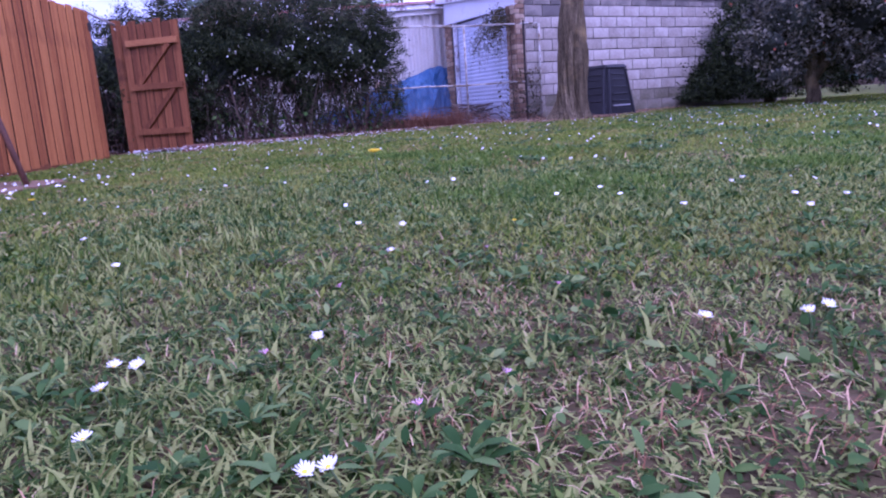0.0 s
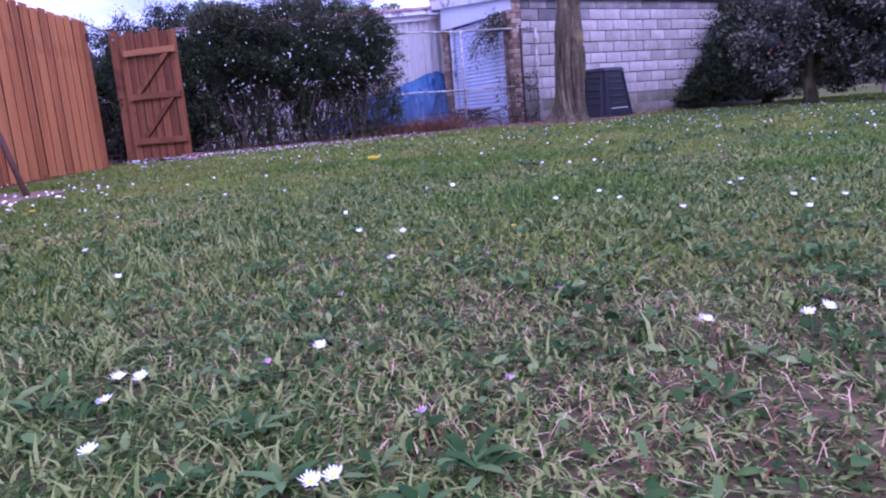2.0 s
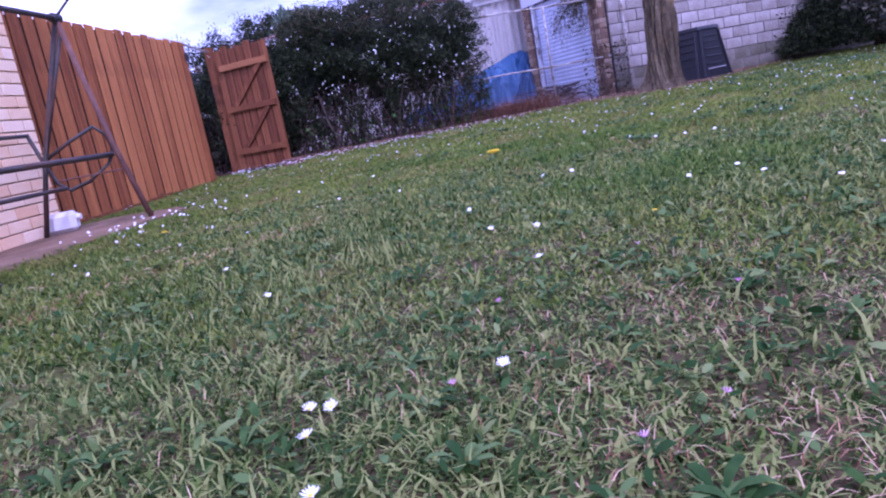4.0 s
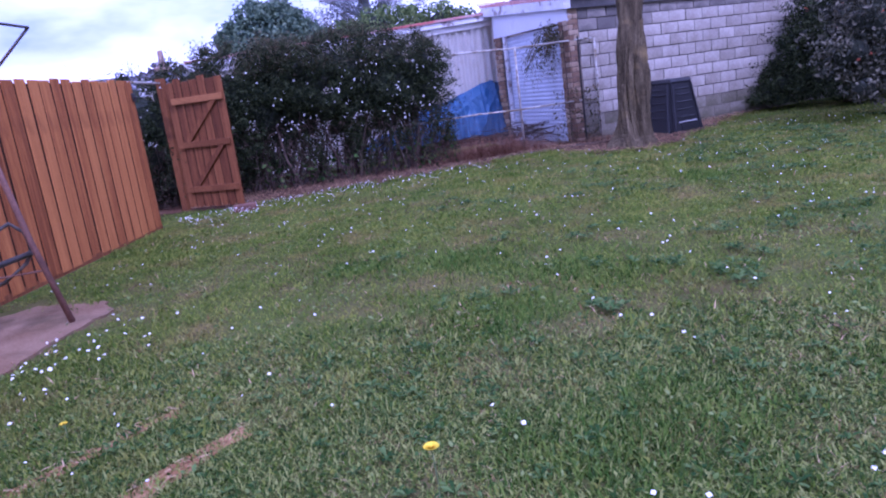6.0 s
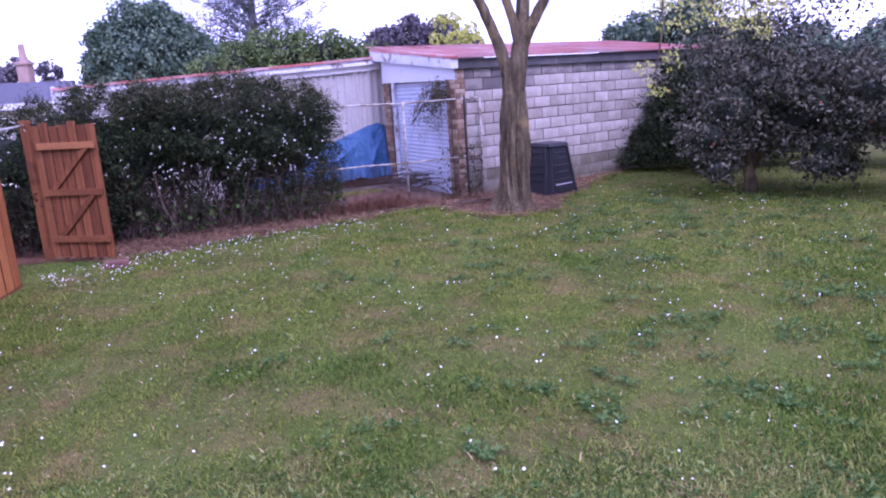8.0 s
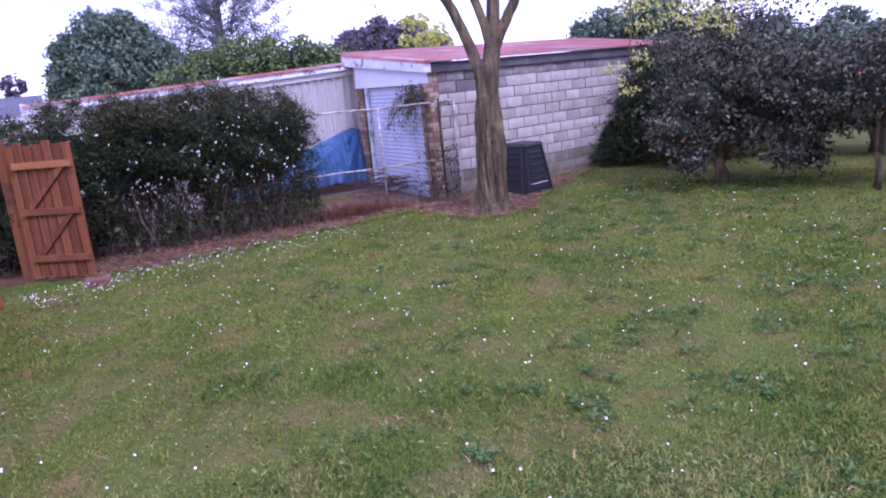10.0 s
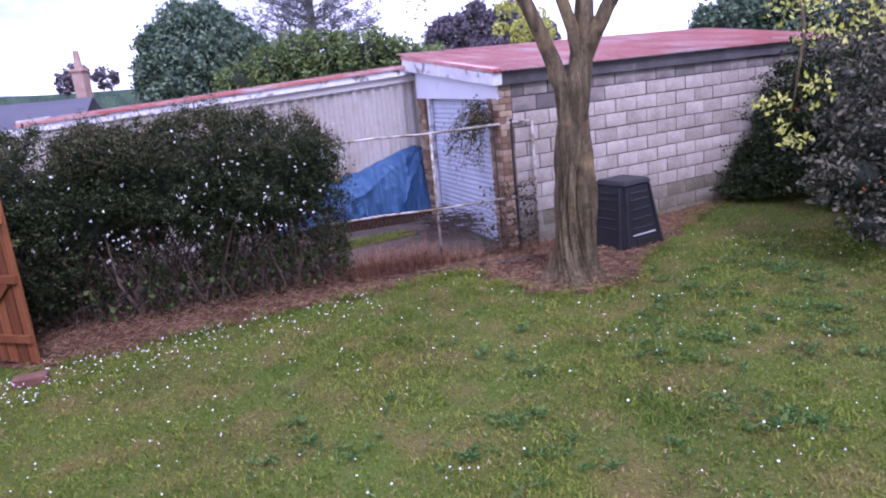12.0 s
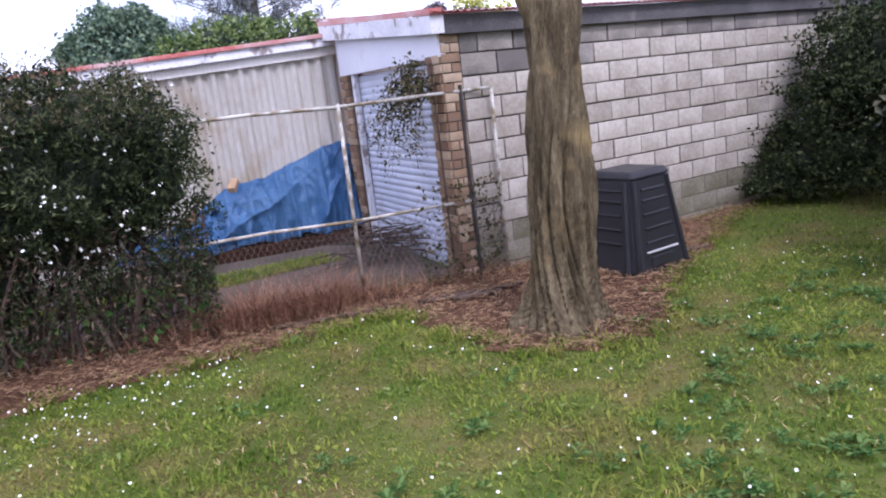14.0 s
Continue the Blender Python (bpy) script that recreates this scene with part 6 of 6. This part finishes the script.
part("handle", tube(bmesh.new(), [RC - RA * 0.13 + Vector((0, 0, 0.17)), RC - RA * 0.25 + Vector((0, 0, 0.18))], 0.016, 8), M_REEL, reel)
for o in (-0.13, 0.13):
    part("foot", tube(bmesh.new(), [RC + RA * o + RB * 0.15 + Vector((0, 0, -0.168)), RC + RA * o - RB * 0.15 + Vector((0, 0, -0.168))], 0.013, 8), M_REEL, reel)

jug = root("plastic_jug", "white plastic container lying by the house wall", "container", at=(-3.92, 4.42, 0.02))
bm = bmesh.new()
box(bm, (0.26, 0.15, 0.15), at_dir(-3.90, 4.44, 0.097, 25), 0.03)
part("body", bm, M_WHITEPLASTIC, jug)
part("cap", tube(bmesh.new(), [at_dir(-3.90, 4.44, 0.12, 25) @ Vector((0.12, 0, 0)), at_dir(-3.90, 4.44, 0.12, 25) @ Vector((0.16, 0, 0))], 0.022, 12), M_WHITEPLASTIC, jug)


# ---- beyond the garden ----
def far_tree(name, x, y, top, blobs, n, leaf, material, label, trunk_r=0.25, core=True, kind_word="tree"):
    ob = root(name, label, kind_word, "trees beyond the garden", at=(x, y, 0))
    part("trunk", tube(bmesh.new(), [(x, y, 0), (x + 0.1, y, top * 0.35), (x, y, top * 0.7)], [trunk_r, trunk_r * 0.8, trunk_r * 0.4], 9), M_BARK, ob, smooth=True)
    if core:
        # opaque filler, coloured as the shade between the leaves
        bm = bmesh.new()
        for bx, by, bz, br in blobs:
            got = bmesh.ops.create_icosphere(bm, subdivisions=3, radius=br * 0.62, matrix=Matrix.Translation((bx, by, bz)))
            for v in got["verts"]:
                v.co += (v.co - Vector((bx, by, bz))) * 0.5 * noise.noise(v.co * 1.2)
        part("crown_shade_core", bm, M_CORE, ob)
    c = []
    knobs = []
    for bx, by, bz, br in blobs:
        for d in unit(rng.normal(size=(20, 3))):
            knobs.append((bx + d[0] * br * 0.85, by + d[1] * br * 0.85, bz + d[2] * br * 0.85, br * rng.uniform(0.2, 0.36)))
    for bx, by, bz, br in blobs + knobs:
        k = int(n * br * br * 0.8)
        d = unit(rng.normal(size=(k, 3)))
        lump = 1 + 0.16 * np.sin(d[:, 0] * 8 + bx) * np.sin(d[:, 2] * 7 + by) + 0.12 * np.sin(d[:, 1] * 11 + d[:, 2] * 9)
        c.append(d * (br * lump * (0.72 + 0.34 * rng.random(k)))[:, None] + [bx, by, bz])
    hang("crown", leaves("crown", np.concatenate(c), leaf, leaf * 0.6, material, 0.2), ob, "leafy crown", "stuff")
    return ob


far_tree("round_tree", -14.2, 34.6, 6.0, [(-14.82, 34.40, 4.43, 1.07), (-13.75, 34.51, 5.28, 1.12), (-12.69, 34.93, 5.19, 1.07), (-13.54, 34.30, 4.12, 1.39), (-11.93, 35.15, 4.43, 1.07), (-13.75, 34.73, 2.95, 2.13), (-15.24, 34.30, 3.36, 1.01), (-11.19, 35.36, 3.58, 1.17), (-12.80, 33.97, 3.69, 1.28)], 1700, 0.20, M_FARLEAF, "round dense dark green tree behind the roofs")
far_tree("bright_shrub", -4.47, 22.19, 4.0, [(-5.71, 21.96, 2.89, 0.63), (-4.92, 22.11, 3.17, 0.63), (-4.05, 22.19, 3.05, 0.67), (-3.10, 22.27, 3.09, 0.59), (-2.31, 22.35, 2.89, 0.59), (-6.50, 21.72, 2.50, 0.63), (-4.37, 22.19, 1.94, 1.19), (-1.68, 22.43, 2.57, 0.63), (-6.26, 21.80, 1.78, 0.95)], 2500, 0.11, M_FARBRIGHT, "bright green shrubs behind the shed roof", 0.15)
far_tree("dusky_tree", -0.8, 38.4, 5.0, [(-2.6, 38.3, 3.7, 1.1), (-1.2, 38.4, 4.3, 1.0), (0.4, 38.5, 4.2, 1.0), (1.6, 38.4, 3.4, 1.0), (-1, 38.4, 2.2, 1.8)], 1500, 0.20, M_FARPURPLE, "dusky purple-brown tree behind the garage")
far_tree("distant_tree", 9.5, 29.0, 4.5, [(7.8, 29.5, 2.8, 1.2), (9.6, 29.0, 3.2, 1.5), (11.4, 28.2, 2.4, 1.2), (13.6, 27.0, 1.9, 1.3), (15.6, 25.6, 1.8, 1.3), (17.6, 23.8, 1.7, 1.3)], 1500, 0.16, M_FARLEAF, "grey-green trees beyond the garage roof")
far_tree("lime_tree", 1.8, 30.0, 4.5, [(0.9, 30.0, 3.5, 0.5), (1.5, 30.2, 3.9, 0.35), (0.3, 29.9, 4.3, 0.3), (0.9, 30.1, 4.4, 0.3), (1.7, 30.1, 3.4, 0.4), (0.1, 29.9, 3.7, 0.25)], 700, 0.15, M_LIME, "pale lime-green tree top above the garage roof", 0.1, False)
far_tree("boundary_hedge", 15.0, 8.0, 2.5, [(13.5 + 0.2 * math.sin(k), -2 + 1.9 * k, 1.2 + 0.3 * math.sin(k * 1.7), 1.5) for k in range(9)], 700, 0.16, M_FARLEAF, "tall green boundary hedge beside the lawn", 0.1, True, "hedge")
far_tree("boundary_hedge", 2.0, -9.0, 2.5, [(-8 + 2.2 * k, -9 + 0.3 * math.sin(k * 2), 1.3, 1.6) for k in range(10)], 500, 0.18, M_FARLEAF, "tall green boundary hedge closing the garden", 0.1, True, "hedge")

pine = root("pine_tree", "tall open-branched pine against the bright sky", "pine tree", "trees beyond the garden", at=(-9.9, 41.3, 0))
part("trunk", tube(bmesh.new(), [(-9.9, 41.3, 0), (-9.9, 41.3, 5), (-9.8, 41.3, 11)], [0.35, 0.24, 0.06], 9), M_BARK, pine, smooth=True)
paths, tips = [], []
for k in range(64):
    h = 3.2 + 7.2 * k / 64
    a = 2.4 * k + random.uniform(-0.3, 0.3)
    ln = (1.6 + 3.4 * (1 - (h - 3.2) / 8.5)) * random.uniform(0.7, 1.1)
    p0 = Vector((-9.88, 41.3, h))
    d = Vector((math.cos(a), math.sin(a), 0.30))
    p1, p2 = p0 + d * ln * 0.5, p0 + d * ln + Vector((0, 0, 0.25))
    paths.append(([p0, p1, p2], [0.035, 0.022, 0.010]))
    for j in range(18):
        f = 0.22 + 0.7 * random.random()
        q = p0.lerp(p2, f)
        e = Vector((random.uniform(-1, 1), random.uniform(-1, 1), random.uniform(0, 0.8))).normalized() * random.uniform(0.3, 0.75)
        paths.append(([q, q + e * 0.6, q + e], [0.016, 0.012, 0.006]))
        tips.append(q + e)
        tips.append(q + e * 0.55)
part("branchwork", tubes(paths, 4), M_BARK, pine, kind="stuff")
tip = np.array([tuple(t_) for t_ in tips])
hang("needles", leaves("needles", np.repeat(tip, 14, 0) + rng.normal(0, 0.15, (len(tip) * 14, 3)), 0.18, 0.04, M_PINE, -0.5), pine, "sparse grey-green needle tufts", "stuff")

neighbour = root("neighbour_house", "neighbouring house with grey roof and brick chimney", "house", at=(-12.0, 18.0, 0))
ND = 25.0
bm = bmesh.new()
box(bm, (7.0, 4.0, 2.1), at_dir(-13.0, 18.4, 1.05, ND))
part("wall", bm, M_SHED, neighbour)
bm = bmesh.new()
m = at_dir(-13.0, 18.4, 2.1, ND)
vs = [bm.verts.new(m @ Vector(p)) for p in ((-3.8, -2.4, 0.02), (3.8, -2.4, 0.02), (3.8, 0, 0.55), (-3.8, 0, 0.55), (3.8, 2.4, 0.02), (-3.8, 2.4, 0.02))]
bm.faces.new((vs[0], vs[1], vs[2], vs[3]))
bm.faces.new((vs[3], vs[2], vs[4], vs[5]))
bmesh.ops.solidify(bm, geom=bm.faces[:], thickness=0.08)
part("roof", bm, M_SLATE, neighbour, "grey-violet sheet roof")
bm = bmesh.new()
box(bm, (7.6, 0.05, 0.14), at_dir(-13.0, 18.4, 2.05, ND) @ Matrix.Translation((0, -2.43, 0)))
part("gutter", bm, M_WHITEPAINT, neighbour)
far_house = root("far_chimney", "far brick chimney with a pot above the hedge", "chimney", at=(-19.5, 35.4, 0))
bm = bmesh.new()
box(bm, (0.55, 0.55, 4.0), Matrix.Translation((-19.5, 35.4, 2.0)), 0.03)
box(bm, (0.68, 0.68, 0.15), Matrix.Translation((-19.5, 35.4, 4.02)), 0.02)
part("chimney_shaft", bm, M_CHIMNEY, far_house)
part("pot", tube(bmesh.new(), [(-19.5, 35.4, 4.09), (-19.5, 35.4, 4.5), (-19.5, 35.4, 4.9)], [0.2, 0.15, 0.13], 12), M_CHIMNEY, far_house)
far_tree("small_far_tree", -20.2, 36.5, 4.2, [(-20.4, 36.5, 3.8, 0.6), (-19.0, 36.6, 3.6, 0.55), (-21.0, 36.4, 3.5, 0.5)], 900, 0.2, M_FARPURPLE, "thin tree beside the far chimney", 0.08, False)
bm = bmesh.new()
ringn = 96
prev = None
for k in range(ringn + 1):
    a = SWEEP * (k % ringn) / ringn
    h = 3.2 + 1.6 * (0.5 + 0.5 * noise.noise(Vector((math.cos(a) * 6, math.sin(a) * 6, 0.3)))) + 0.8 * noise.noise(Vector((math.cos(a) * 25, math.sin(a) * 25, 3)))
    row = [bm.verts.new((110 * math.cos(a), 110 * math.sin(a), z)) for z in (-0.5, h * 0.7, h)]
    if prev:
        for j in range(2):
            bm.faces.new((prev[j], row[j], row[j + 1], prev[j + 1]))
    prev = row
tagged(new("backdrop", mesh_of(bm, "backdrop", M_FARLEAF)), "distant line of trees on the horizon", "trees", kind="structure")

# ---- bricks and blocks, piece by piece ----
def piece(name, sx, sy, sz, material, bevel):
    bm = bmesh.new()
    box(bm, (sx, sy, sz), None, bevel)
    return mesh_of(bm, name, material)


BLK = {w: piece("block", w - 0.013, 0.03, 0.186, M_BLOCK, 0.005) for w in (0.4, 0.2)}
BLKB = {w: piece("block", w - 0.006, 0.03, 0.195, M_BLOCKBASE, 0.003) for w in (0.4, 0.2)}
# for the top courses: dirt plus painted shade from the eave
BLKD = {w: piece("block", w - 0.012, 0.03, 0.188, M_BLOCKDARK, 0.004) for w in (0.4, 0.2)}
for row in range(12):
    z = -0.05 + 0.2 * row
    s = 0.20
    while s < WALL_LEN - 0.2:
        w = 0.2 if row % 2 and s < 0.3 else 0.4
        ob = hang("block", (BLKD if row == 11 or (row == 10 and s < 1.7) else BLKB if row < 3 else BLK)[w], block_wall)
        ob.matrix_basis = wall_m(s + w / 2 + random.uniform(-0.004, 0.004), z + random.uniform(-0.003, 0.003), 0.003 + random.uniform(-0.004, 0.003)) @ Matrix.Rotation(random.uniform(-0.006, 0.006), 4, "Y")
        s += w
TB_ = {w: piece("brick", w - 0.01, 0.03, 0.077, M_TANBRICK, 0.004) for w in (0.20, 0.10, 0.15)}
for k in range(27):
    z = 0.043 + 0.086 * k
    for s, w in (((0.10, 0.20),) if k % 2 else ((0.05, 0.10), (0.15, 0.10))):
        ob = hang("brick", TB_[w], block_wall)
        ob.matrix_basis = wall_m(s, z, 0.003 + random.uniform(-0.002, 0.002))
    if k > 23:
        continue
    for f, pier in ((0.08, right_pier), (0.23, right_pier), (2.73, left_pier), (2.88, left_pier)):
        ob = hang("brick", TB_[0.15], pier)
        ob.matrix_basis = front_m(f + (0.02 if k % 2 else 0), z, 0.002)
HB = piece("brick", 0.23, 0.03, 0.077, M_HOUSEBRICK, 0.004)
HALF = piece("brick", 0.11, 0.03, 0.077, M_HOUSEBRICK, 0.004)
for k in range(24):
    z = 0.06 + 0.086 * k
    for j in range(-1 if k % 2 else 0, 12):
        s = 0.06 if j < 0 else 0.12 + 0.24 * j + (0.12 if k % 2 else 0)
        ob = hang("brick", HALF if j < 0 else HB, house_wall)
        ob.matrix_basis = Matrix.Translation(HA + HDIR * s - HOUT * 0.003 + Vector((0, 0, z))) @ Matrix.Rotation(radians(HDEG), 4, "Z")
